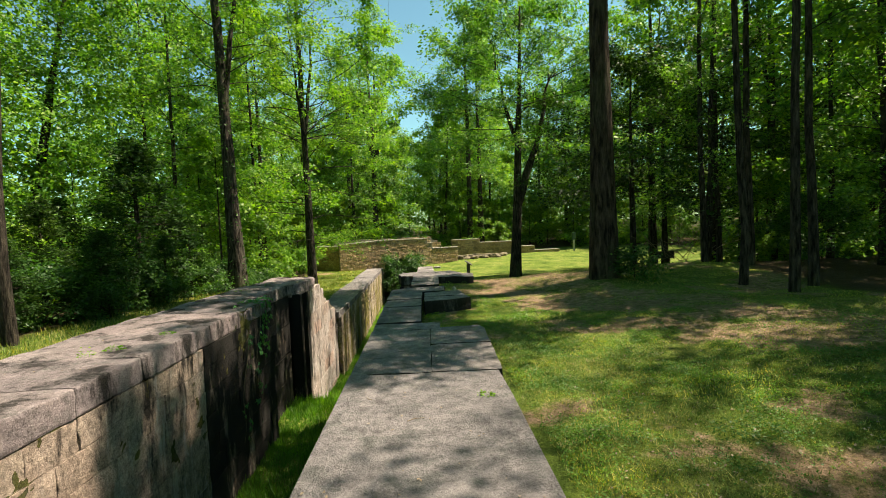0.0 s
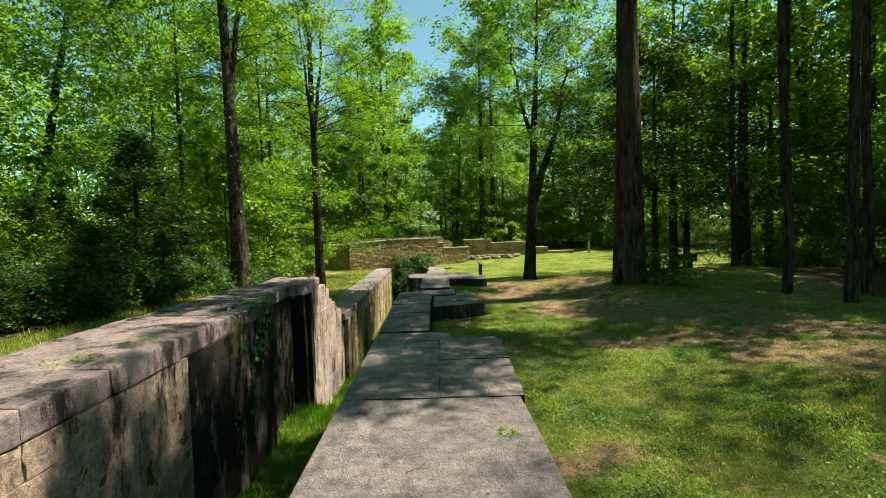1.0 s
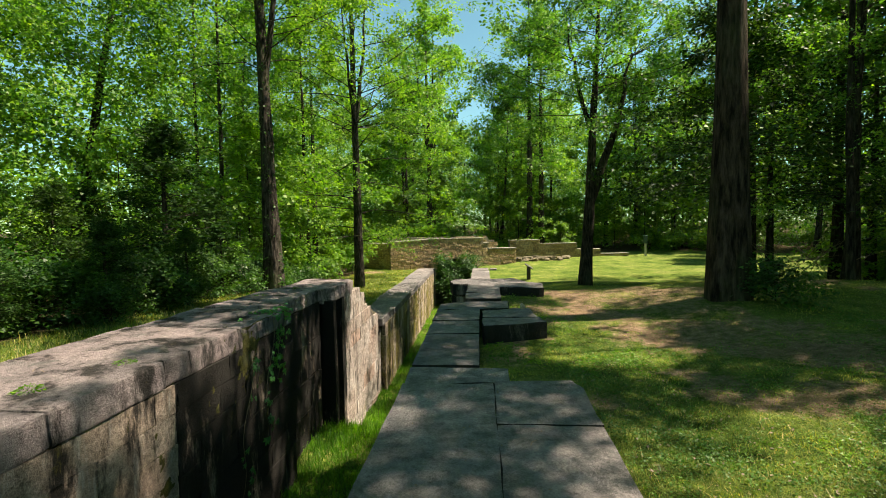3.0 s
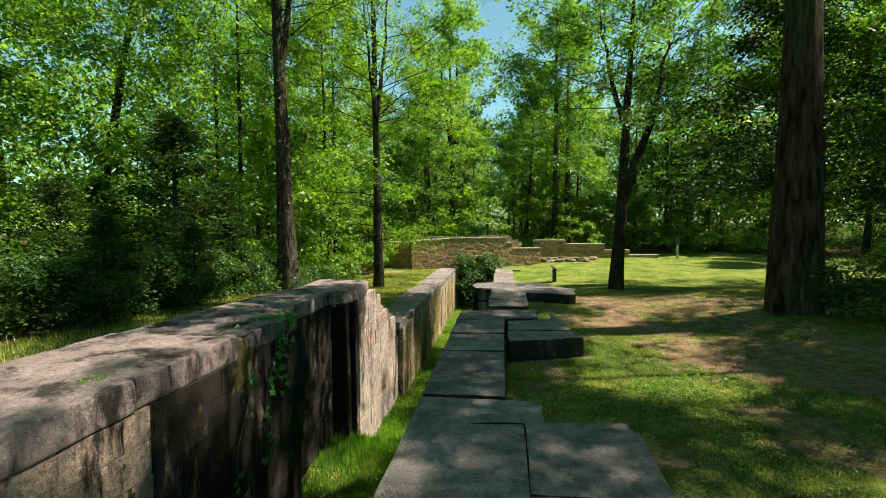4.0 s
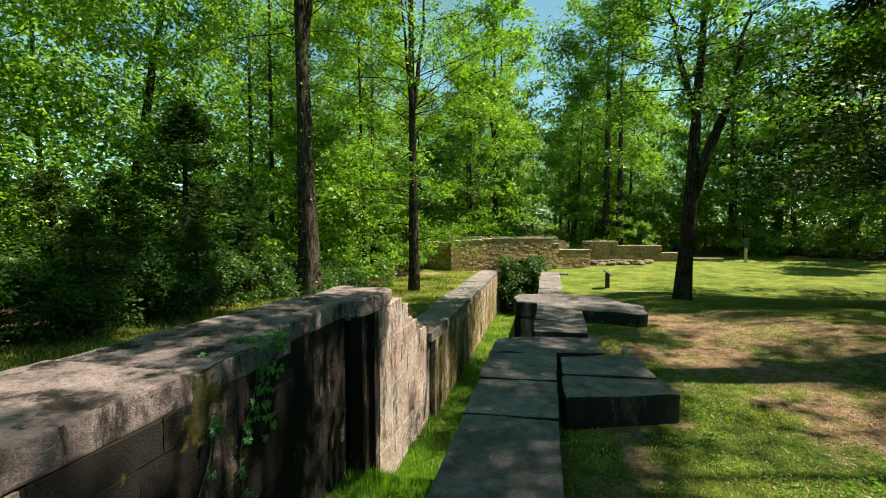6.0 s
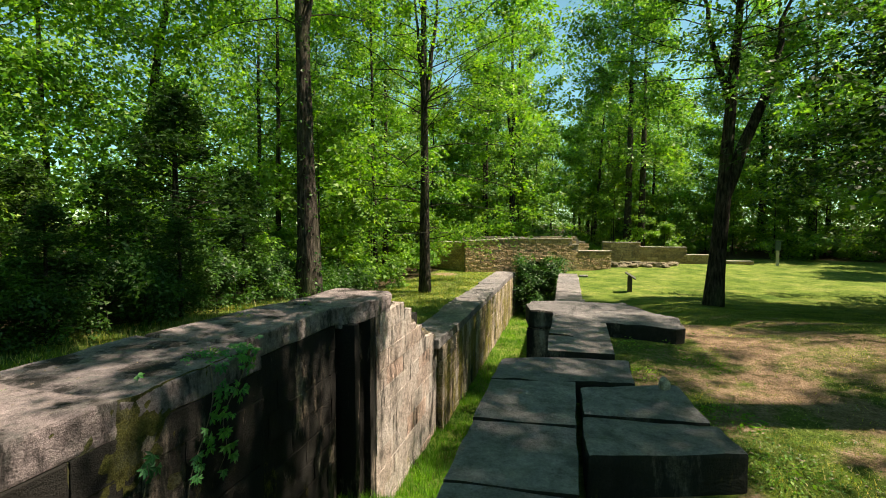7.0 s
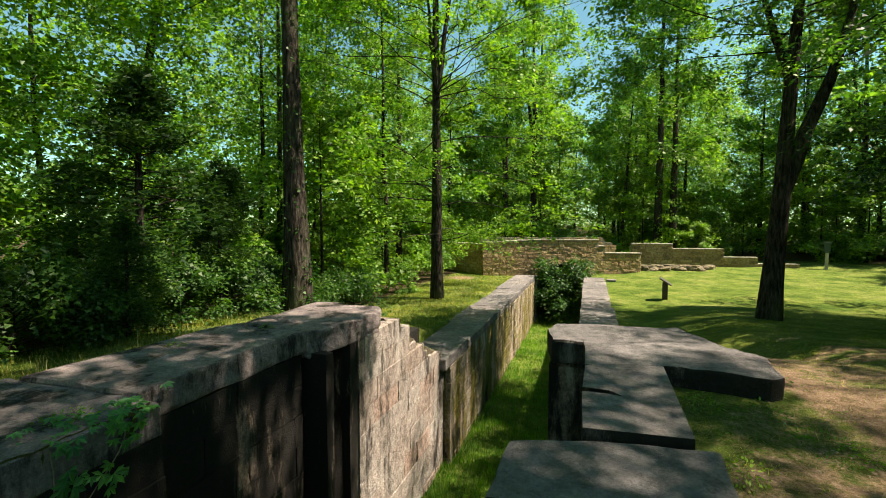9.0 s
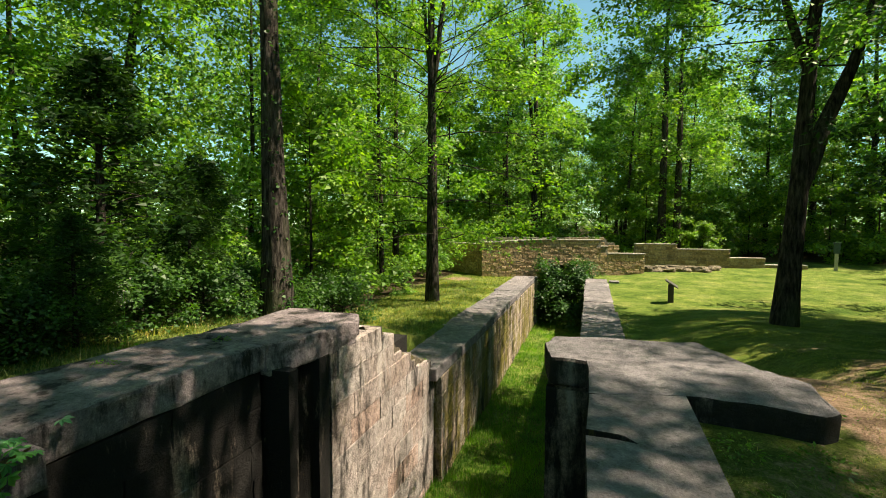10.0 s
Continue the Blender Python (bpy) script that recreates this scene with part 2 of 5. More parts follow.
def part(name, bm, material, parent, label=""):
    me = bpy.data.meshes.new(name)
    bm.to_mesh(me)
    bm.free()
    me.materials.append(material)
    return obj(name, me, parent, label)


def empty(name, m, label, category, group="", kind=""):
    e = new(name)
    e.empty_display_size = 0.3
    e.matrix_world = m
    return tagged(e, label, category, group, kind)


def box_bm(x0, x1, y0, y1, z0, z1, bevel=0.0, segs=2, rough=0.0, cuts=0, seed=0):
    bm = bmesh.new()
    bmesh.ops.create_cube(bm, size=1, matrix=Matrix.Translation(((x0 + x1) / 2, (y0 + y1) / 2, (z0 + z1) / 2)) @ Matrix.Diagonal((x1 - x0, y1 - y0, z1 - z0, 1)))
    worn(bm, bevel, segs, rough, cuts, seed)
    return bm


def prism_bm(corners, z0, z1, bevel=0.0, segs=2, rough=0.0, cuts=0, seed=0):
    """A slab on the given plan corners, counter-clockwise."""
    bm = bmesh.new()
    lo = [bm.verts.new((x, y, z0)) for x, y in corners]
    hi = [bm.verts.new((x, y, z1)) for x, y in corners]
    n = len(corners)
    bm.faces.new(hi)
    bm.faces.new(lo[::-1])
    for i in range(n):
        bm.faces.new((lo[i], lo[(i + 1) % n], hi[(i + 1) % n], hi[i]))
    worn(bm, bevel, segs, rough, cuts, seed)
    return bm


def worn(bm, bevel, segs, rough, cuts, seed):
    """Rounded, slightly uneven edges."""
    if cuts:
        bmesh.ops.subdivide_edges(bm, edges=bm.edges[:], cuts=cuts, use_grid_fill=True)
    if bevel:
        sharp = [e for e in bm.edges if len(e.link_faces) == 2 and e.calc_face_angle(0) > 0.5]
        bmesh.ops.bevel(bm, geom=sharp, offset=bevel, segments=segs, profile=0.6, affect="EDGES", clamp_overlap=True)
    if rough:
        off = Vector((seed * 3.7, seed * 1.3, seed * 0.7))
        for v in bm.verts:
            v.co += noise.noise_vector(v.co * 2.3 + off) * rough + noise.noise_vector(v.co * 8 + off) * rough * 0.4


def brick_mesh(name, material, seed, bev=0.02, uneven=0.012, cuts=0):
    """A unit block with knocked-off edges and, with cuts, an uneven face."""
    bm = bmesh.new()
    bmesh.ops.create_cube(bm, size=1)
    if cuts:
        long_edges = [e for e in bm.edges if abs(e.verts[0].co.x - e.verts[1].co.x) < 0.01]
        bmesh.ops.subdivide_edges(bm, edges=long_edges, cuts=cuts, use_grid_fill=True)
    rim = [e for e in bm.edges if len(e.link_faces) == 2 and e.calc_face_angle(0) > 0.5]
    bmesh.ops.bevel(bm, geom=rim, offset=bev, segments=1, affect="EDGES")
    r = random.Random(seed)
    for v in bm.verts:
        v.co += Vector((r.uniform(-1, 1), r.uniform(-1, 1), r.uniform(-1, 1))) * uneven
    me = bpy.data.meshes.new(name)
    bm.to_mesh(me)
    bm.free()
    me.materials.append(material)
    return me


def lerp_table(table):
    xs, ys = np.array([a for a, _ in table], float), np.array([b for _, b in table], float)
    return lambda v: np.interp(v, xs, ys)


def sstep(a, b, v):
    t = np.clip((np.asarray(v, float) - a) / (b - a), 0, 1)
    return t * t * (3 - 2 * t)


def soft_noise(x, y, s, seed=0.0):
    """Smooth noise over the plan, about -1 to 1."""
    x, y = np.asarray(x, float) * s + seed, np.asarray(y, float) * s - seed
    return (np.sin(x * 1.7 + 1.3 * np.sin(y * 1.1 + seed)) + np.sin(y * 1.9 + 1.7 * np.sin(x * 0.8)) + np.sin((x + y) * 2.9 + np.sin(x * 2.3 - y * 1.7) * 1.6) * 0.7) / 2.7


# ---- ground ----
LFACE, LOUT, RFACE = -3.9, -6.05, -0.68
LOWL, LOWR, LOWZ = -3.66, -0.42, -1.95
RIGHT = lerp_table([(-40, -0.12), (8, -0.14), (10.7, -0.27), (13.0, -0.16), (15.5, -0.14), (17, -0.3), (20, -0.75), (26, -1.35), (33, -1.9), (43, -1.85), (52, -1.65), (70, -1.2), (120, 1.0)])
LEFT = lerp_table([(-40, -0.4), (12, -0.42), (17, -0.55), (20.4, -0.8), (23, -1.7), (26, -1.95), (43, -2.05), (55, -1.8), (75, -1.2), (120, 1.0)])
FLOOR = lerp_table([(-40, -3.7), (15.5, -3.85), (17.5, -4.95), (42, -5.2), (52, -4.4), (70, -2.6), (120, 0.5)])


def ground_z(x, y):
    x, y = np.asarray(x, float), np.asarray(y, float)
    right = RIGHT(y) + 0.28 * sstep(2.0, 6.5, x) * (1 - sstep(14, 24, y)) + 0.5 * sstep(12, 40, x)
    low = sstep(17.3, 19.0, y) * (1 - sstep(44, 50, y)) * (1 - sstep(1.0, 4.5, x))
    right = right * (1 - low) + np.minimum(right, LOWZ - 0.05) * low
    left = LEFT(y) - 0.25 * sstep(-9, -16, x)
    bumps = 0.035 * soft_noise(x, y, 0.9) + 0.1 * soft_noise(x, y, 0.21, 3) * sstep(6, 14, np.abs(x + 2))
    side = np.where(x > -2, right, left) + bumps
    inside = np.where(x > -2, 1 - sstep(-0.13, 0.07, x), sstep(-4.95, -4.5, x))
    return side * (1 - inside) + (FLOOR(y) + 0.06 * soft_noise(x, y, 1.4)) * inside


def dist_path(x, y, pts):
    best = np.full(np.shape(x), 1e9)
    for (ax, ay), (bx, by) in zip(pts[:-1], pts[1:]):
        dx, dy = bx - ax, by - ay
        t = np.clip(((x - ax) * dx + (y - ay) * dy) / (dx * dx + dy * dy), 0, 1)
        best = np.minimum(best, np.hypot(x - ax - t * dx, y - ay - t * dy))
    return best


CLEARING = [(8, -12), (8.2, 4), (9, 10), (10.5, 17), (14, 22), (21.5, 28), (28, 36), (31, 46), (21, 57), (8, 56.5), (2, 55), (0.9, 92), (-2.0, 92), (-4, 55), (-9.5, 50), (-9.6, 36), (-9.2, 26), (-9.0, 20), (-8.6, 8), (-8.6, -12)]


def in_clearing(x, y):
    x, y = np.asarray(x, float), np.asarray(y, float)
    hit = np.zeros(x.shape, bool)
    n = len(CLEARING)
    for i in range(n):
        (ax, ay), (bx, by) = CLEARING[i], CLEARING[(i + 1) % n]
        cross = (ay > y) != (by > y)
        with np.errstate(divide="ignore", invalid="ignore"):
            hit ^= cross & (x < (bx - ax) * (y - ay) / (by - ay + 1e-12) + ax)
    return hit


def edge_dist(x, y):
    """Metres outside the clearing's edge (negative inside)."""
    d = dist_path(np.asarray(x, float), np.asarray(y, float), CLEARING + CLEARING[:1])
    return np.where(in_clearing(x, y), -d, d)


def soil_mask(x, y):
    path = dist_path(x, y, [(2.0, 19), (2.8, 15.5), (4.2, 12.5), (5.8, 9), (6.6, 5), (7.2, 0), (7.5, -8)])
    m = 0.42 * (1 - sstep(0.2, 1.7, path + 0.9 * soft_noise(x, y, 1.1, 2)))
    m = np.maximum(m, 0.46 * sstep(-0.1, 0.5, soft_noise(x, y, 0.8, 5) + 0.5 * soft_noise(x, y, 3.1, 7)) * sstep(0.2, 1, x) * (1 - sstep(20, 26, y)))
    path = dist_path(x, y, [(2.0, 17), (2.4, 14), (3.0, 11.4), (4.3, 9.4), (5.7, 7.9), (7.2, 5)])
    m = np.maximum(m, 0.52 * (1 - sstep(0.1, 1.1, path + 0.6 * soft_noise(x, y, 1.5, 3) + 0.35 * soft_noise(x, y, 5.0, 2))))
    m = np.maximum(m, 0.5 * (1 - sstep(0.4, 1.5, np.hypot(x - 1.0, (y - 10.2) * 0.8))) * sstep(-0.2, 0.3, soft_noise(x, y, 1.6, 8)))
    m = np.maximum(m, 0.36 * (1 - sstep(0.4, 1.6, np.hypot(x - 1.6, y - 13.9))))
    m = np.maximum(m, 0.42 * (1 - sstep(0.3, 1.5, np.hypot(x - 3.0, (y - 15.2) * 0.9) + 0.7 * soft_noise(x, y, 1.3, 4))))
    m = np.maximum(m, 0.3 * sstep(0.2, 0.8, soft_noise(x, y, 0.5, 9)) * (x < -4) * (y > 22))
    m = np.maximum(m, 0.5 * (1 - sstep(0.5, 2.0, np.hypot(x + 8.5, y - 40))))
    return m * ((x > 0.1) | (x < -4.9))


def spaced(*runs):
    out = []
    for a, b, n in runs:
        out += list(np.linspace(a, b, n, endpoint=False))
    return np.array(out + [runs[-1][1]])


gx = spaced((-420, -60, 9), (-60, -20, 20), (-20, -5.05, 40), (-5.05, -4.45, 5), (-4.45, -0.15, 14), (-0.15, 0.08, 4), (0.08, 9, 60), (9, 30, 40), (30, 60, 12), (60, 420, 9))
gy = spaced((-420, -40, 9), (-40, -2, 14), (-2, 28, 130), (28, 60, 60), (60, 100, 20), (100, 600, 12))
X, Y = np.meshgrid(gx, gy)
Z = ground_z(X, Y)
nx, ny = len(gx), len(gy)
idx = np.arange(nx * ny).reshape(ny, nx)
quads = np.stack([idx[:-1, :-1], idx[:-1, 1:], idx[1:, 1:], idx[1:, :-1]], -1).reshape(-1, 4)
gm = mesh_of("ground", np.stack([X, Y, Z], -1).reshape(-1, 3).tolist(), quads.tolist(), SOIL, True)
a = gm.attributes.new("soil", "FLOAT", "POINT")
a.data.foreach_set("value", soil_mask(X, Y).ravel())
a = gm.attributes.new("litter", "FLOAT", "POINT")
a.data.foreach_set("value", (0.75 * sstep(-1.2, 1.5, edge_dist(X, Y))).ravel())
obj("ground", gm, label="patchy mown lawn with bare reddish soil and leaf litter", kind="structure", category="ground")

# ---- lock masonry ----


def core(name, boxes, material, label):
    bm = bmesh.new()
    for x0, x1, y0, y1, z0, z1 in boxes:
        bmesh.ops.create_cube(bm, size=1, matrix=Matrix.Translation(((x0 + x1) / 2, (y0 + y1) / 2, (z0 + z1) / 2)) @ Matrix.Diagonal((x1 - x0, y1 - y0, z1 - z0, 1)))
    me = bpy.data.meshes.new(name)
    bm.to_mesh(me)
    bm.free()
    me.materials.append(material)
    return obj(name, me, label=label, kind="structure", category="wall")


ashlar_meshes = [brick_mesh("ashlar_block", ASHLAR, s, 0.016, 0.016, 2) for s in range(5)]
tan_meshes = [brick_mesh("tan_block", TAN, s + 60, 0.016, 0.016, 2) for s in range(5)]
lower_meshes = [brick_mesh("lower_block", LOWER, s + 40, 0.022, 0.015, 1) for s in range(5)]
broken_meshes = [brick_mesh("broken_block", BROKEN, s + 10, 0.008, 0.009, 2) for s in range(5)]
rubble_meshes = [brick_mesh("rubble_stone", RUBBLE, s + 20, 0.07, 0.05) for s in range(6)]


def courses(parent, meshes, xf, y0, y1, z0, z1, h, lens, seed, depth=0.3, limit=None, name="stone_block", jit=0.008):
    """Coursed blocks whose faces stand at x = xf and look towards +x."""
    r = random.Random(seed)
    z = z1
    row = 0
    while z > z0 + 0.05:
        hh = h * r.uniform(0.9, 1.12)
        y = y0 - r.uniform(0, lens[1])
        while y < y1:
            ln = r.uniform(*lens) * (0.4 if limit and z > float(limit(y)) - 0.35 else 1.0)
            a, b = max(y, y0), min(y + ln, y1)
            y += ln
            top = min(z, float(limit((a + b) / 2)) + r.uniform(-0.05, 0.09)) if limit else z
            if b - a < 0.03 or top < z - hh + 0.1:
                continue
            ob = obj(name, r.choice(meshes), parent)
            dx = r.uniform(-jit, jit)
            ob.location = (xf - depth / 2 + dx, (a + b) / 2, (top + z - hh) / 2)
            ob.scale = (depth, b - a - 0.007, top - z + hh - 0.008)
        z -= hh
        row += 1


def shade_stain_sides(ob, material):
    """Puts shade, with some dark stain, into the colour of a stone's upright faces."""
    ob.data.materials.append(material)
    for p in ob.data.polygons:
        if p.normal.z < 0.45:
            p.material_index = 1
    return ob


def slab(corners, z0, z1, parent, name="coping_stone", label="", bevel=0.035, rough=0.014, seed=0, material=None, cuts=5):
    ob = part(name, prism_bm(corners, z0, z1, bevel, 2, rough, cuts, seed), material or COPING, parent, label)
    return ob if material else shade_stain_sides(ob, SHADE_STAIN)


def rect(x0, x1, y0, y1):
    return [(x0, y0), (x1, y0), (x1, y1), (x0, y1)]


# west wall: upper chamber, gate recess, hollow quoin, broken end, lower chamber
west = core("wall_west", [(LOUT + 0.1, LFACE - 0.28, -14, 12.77, -5, -0.3), (-5.7, -4.5, 12.6, 15.6, -5, -0.3), (-5.45, LFACE - 0.28, 15.55, 18.0, -6, -0.3), (-5.2, LOWL - 0.28, 17.9, 42.6, -6.3, LOWZ - 0.3), (-5.3, -4.2, 17.9, 20.4, -3, -1.0)], ASHLAR, "stained sandstone lock chamber wall with gate recess")
r = random.Random(3)
y = -14.0
k = 0
while y < 12.7:
    ln = min(r.choice([1.6, 2.0, 2.4, 1.3]), 12.77 - y)
    if 12.77 - (y + ln) < 0.6:
        ln = 12.77 - y
    worn_top = 0.05 if y > 9.0 else 0.0
    slab(rect(LOUT + r.uniform(-0.05, 0.05), LFACE + r.uniform(-0.015, 0.015), y + 0.002, y + ln - 0.002), -0.36, -worn_top + r.uniform(-0.01, 0.01), west, seed=k, bevel=0.035, rough=0.025, cuts=8, material=STAINED)
    y += ln
    k += 1
slab([(-5.92, 12.78), (-4.22, 12.78), (-4.24, 14.9), (-4.18, 15.5), (-5.68, 15.5)], -0.34, 0.0, west, seed=31, bevel=0.05, rough=0.03, material=STAINED)
slab([(-5.58, 15.51), (-4.16, 15.51), (-4.02, 15.8), (-3.84, 16.25), (-3.82, 17.35), (-4.05, 17.75), (-5.5, 17.8)], -0.4, 0.0, west, "coping_stone", "worn rounded stone over the gate recess", bevel=0.17, rough=0.06, seed=33, cuts=8, material=STAINED)
courses(west, tan_meshes, LFACE, -2.0, 8.9, -4.2, -0.37, 0.42, (0.7, 1.5), 1)
courses(west, ashlar_meshes, LFACE, 8.9, 12.77, -4.2, -0.37, 0.42, (0.7, 1.5), 1)
courses(west, ashlar_meshes, -4.24, 12.77, 15.45, -4.4, -0.35, 0.42, (0.7, 1.4), 2)


def quoin(y, radius, z0, z1, x, parent, label):
    """An upright half-round hollow stone."""
    bm = bmesh.new()
    n = 10
    pts = [(x - 0.5, y - radius - 0.16), (x - 0.02, y - radius - 0.16), (x, y - radius)]
    pts += [(x - math.sin(math.pi * i / n) * radius * 1.1, y - radius * math.cos(math.pi * i / n)) for i in range(1, n)]
    pts += [(x + 0.02, y + radius), (x, y + radius + 0.3), (x - 0.5, y + radius + 0.3)]
    zs = np.arange(z0, z1 + 0.01, (z1 - z0) / 8)
    rings = []
    for i, z in enumerate(zs):
        rings.append([bm.verts.new((px + noise.noise(Vector((px * 3, py * 3, z))) * 0.015, py, z)) for px, py in pts])
    for lo, hi in zip(rings[:-1], rings[1:]):
        for i in range(len(pts) - 1):
            bm.faces.new((lo[i], lo[i + 1], hi[i + 1], hi[i]))
    bm.faces.new(rings[-1])
    bmesh.ops.recalc_face_normals(bm, faces=bm.faces[:])
    return part("hollow_quoin", bm, ASHLAR, parent, label)


quoin(15.95, 0.24, -5.2, -0.36, -3.86, west, "dark hollow quoin stone of the lock gate")
courses(west, broken_meshes, -3.86, 16.55, 21.4, -5.2, -0.34, 0.44, (0.6, 1.3), 5, depth=0.5, limit=lerp_table([(16, 1), (17.9, 1), (18.0, -0.35), (18.7, -0.6), (19.3, -1.2), (20.6, -1.75), (22, -2.0)]), name="broken_block", jit=0.012)
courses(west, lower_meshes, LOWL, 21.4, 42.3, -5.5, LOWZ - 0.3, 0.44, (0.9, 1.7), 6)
MOSS = stone_mat("dark_moss", (0.05, 0.055, 0.014), (0.15, 0.14, 0.035), tint=0.0, lichen=0.5)


def crust(y0, y1, z0, z1, cover, seed):
    """Uneven moss that breaks through the wall face in patches."""
    bm = bmesh.new()
    ny, nz = int((y1 - y0) / 0.06), int((z1 - z0) / 0.06)
    grid = []
    for i in range(ny + 1):
        col = []
        for j in range(nz + 1):
            py, pz = y0 + (y1 - y0) * i / ny, z0 + (z1 - z0) * j / nz
            q = noise.noise(Vector((py * 1.7, pz * 0.9, seed))) + 0.6 * noise.noise(Vector((py * 6, pz * 4, seed))) + 0.4 * noise.noise(Vector((py * 15, pz * 15, seed)))
            rim = min(1, i / 4, (ny - i) / 4, j / 4)
            col.append(bm.verts.new((LFACE - 0.02 + 0.07 * min(0.6, (q + cover)) * rim - 0.05 * (1 - rim), py, pz)))
        grid.append(col)
    for ca, cb in zip(grid[:-1], grid[1:]):
        for j in range(nz):
            bm.faces.new((ca[j], cb[j], cb[j + 1], ca[j + 1]))
    for f in bm.faces:
        f.smooth = True
    return part("moss_crust", bm, MOSS, west, "rough dark green moss on the wall face")


crust(9.4, 12.7, -1.4, -0.03, -0.12, 4)
crust(3.0, 9.4, -2.4, -0.35, -0.25, 9)
fill = bmesh.new()
slope = lerp_table([(17.9, -0.34), (18.7, -0.58), (19.3, -1.05), (20.6, -1.6), (21.3, -1.93)])
rows = []
for fy in np.linspace(17.95, 21.25, 26):
    row = []
    for fx in np.linspace(-5.3, -3.93, 11):
        q = noise.noise(Vector((fx * 4, fy * 4, 0))) * 0.09 + noise.noise(Vector((fx * 11, fy * 11, 2))) * 0.05
        row.append(fill.verts.new((fx, fy + 0.4 * q, float(slope(fy)) + q)))
    rows.append([fill.verts.new((-5.3, fy, -2.6))] + row + [fill.verts.new((-3.93, fy, -2.6))])
for ra, rb in zip(rows[:-1], rows[1:]):
    for i in range(len(ra) - 1):
        fill.faces.new((ra[i], ra[i + 1], rb[i + 1], rb[i]))
bmesh.ops.recalc_face_normals(fill, faces=fill.faces[:])
part("rubble_fill", fill, BOULDER, west, "rough broken rubble core with moss")
y = 21.0
k = 50
while y < 42.2:
    ln = r.choice([1.5, 1.9, 2.3, 2.7])
    y1 = 42.5 if 42.5 - y - ln < 1 else y + ln
    slab(rect(-5.05 + r.uniform(-0.06, 0.06), LOWL + r.uniform(-0.02, 0.02), y + 0.006, y1 - 0.006), LOWZ - 0.3, LOWZ + r.uniform(-0.015, 0.015), west, seed=k, rough=0.025, material=COPING)
    y, k = y1, k + 1
part("gate_post", box_bm(LOWL - 0.1, LOWL + 0.12, 42.0, 42.35, -5.5, LOWZ + 0.02, 0.02), COPING, west, "pale upright stone at the lower gate")

# east wall under the walkway
east = core("wall_east", [(RFACE + 0.04, 0.95, -14, 8.15, -5, -0.3), (RFACE + 0.04, 0.08, 8.1, 12.9, -5, -0.3), (-0.14, 0.5, 12.7, 15.9, -6, -0.2), (RFACE + 0.05, 0.9, 15.85, 17.0, -6, -0.3), (LOWR + 0.04, 0.75, 16.9, 42.4, -6.3, LOWZ - 0.28)], ASHLAR, "stone lock chamber wall under the walkway")
S = [
    (rect(-0.71, 0.24, -14, -7), 0.0), (rect(0.25, 1.05, -14, -8), 0.0), (rect(-0.71, 0.24, -6.99, -0.46), 0.0), (rect(0.25, 1.06, -7.99, -0.46), 0.0),
    (rect(-0.71, 1.06, -0.45, 5.72), 0.0), ([(-0.7, 5.735), (0.267, 5.735), (0.268, 8.02), (-0.69, 7.97)], 0.0),
    ([(0.27, 5.735), (1.1, 5.735), (1.15, 7.0), (0.27, 7.0)], 0.0), ([(0.27, 7.004), (1.15, 7.004), (1.17, 7.85), (1.09, 8.1), (0.27, 8.04)], 0.004),
    ([(-0.69, 7.985), (0.45, 8.07), (0.45, 8.57), (-0.69, 8.56)], -0.01),
    ([(-0.69, 8.575), (0.12, 8.585), (0.12, 10.16), (-0.69, 10.13)], 0.02), ([(-0.69, 10.145), (0.12, 10.175), (0.13, 11.1), (-0.68, 11.06)], 0.03),
    ([(-0.68, 11.075), (0.13, 11.115), (0.14, 12.2), (-0.69, 12.05)], 0.04), ([(-0.7, 12.06), (0.15, 12.21), (0.72, 12.27), (0.74, 13.07), (-0.18, 12.99), (-0.69, 12.84)], 0.05),
    ([(-0.17, 13.03), (0.6, 13.1), (0.64, 14.9), (-0.17, 14.7), (-0.17, 13.92), (0.06, 13.9), (0.15, 13.8), (0.02, 13.82), (-0.17, 13.84)], 0.1),
    ([(-0.17, 14.712), (0.645, 14.912), (1.6, 14.8), (1.75, 14.92), (1.82, 15.6), (1.6, 16.05), (-0.17, 15.82)], 0.1),
    ([(-0.6, 15.86), (-0.15, 15.84), (1.58, 16.07), (1.16, 17.1), (-0.62, 16.95), (-0.7, 16.5)], 0.07),
]
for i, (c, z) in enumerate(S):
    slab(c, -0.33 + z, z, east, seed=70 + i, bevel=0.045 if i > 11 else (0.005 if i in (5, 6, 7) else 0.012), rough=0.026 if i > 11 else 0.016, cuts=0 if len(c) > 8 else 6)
courses(east, ashlar_meshes, 0.14, 13.0, 15.8, -5.0, -0.24, 0.45, (0.8, 1.4), 11)
slab(rect(-0.63, -0.17, 15.9, 16.9), -5.6, -0.27, east, "gate_quoin", "dark upright stone beside the gate recess", bevel=0.08, rough=0.03, seed=90, material=ASHLAR, cuts=8)
y = 17.12
k = 100
while y < 42.2:
    ln = r.choice([1.5, 1.9, 2.3, 2.7])
    y1 = 42.6 if 42.6 - y - ln < 1 else y + ln
    slab(rect(LOWR + r.uniform(-0.02, 0.02), 0.93 + r.uniform(-0.06, 0.06), y + 0.006, y1 - 0.006), LOWZ - 0.3, LOWZ + r.uniform(-0.015, 0.015), east, seed=k, rough=0.025, material=COPING)
    y, k = y1, k + 1
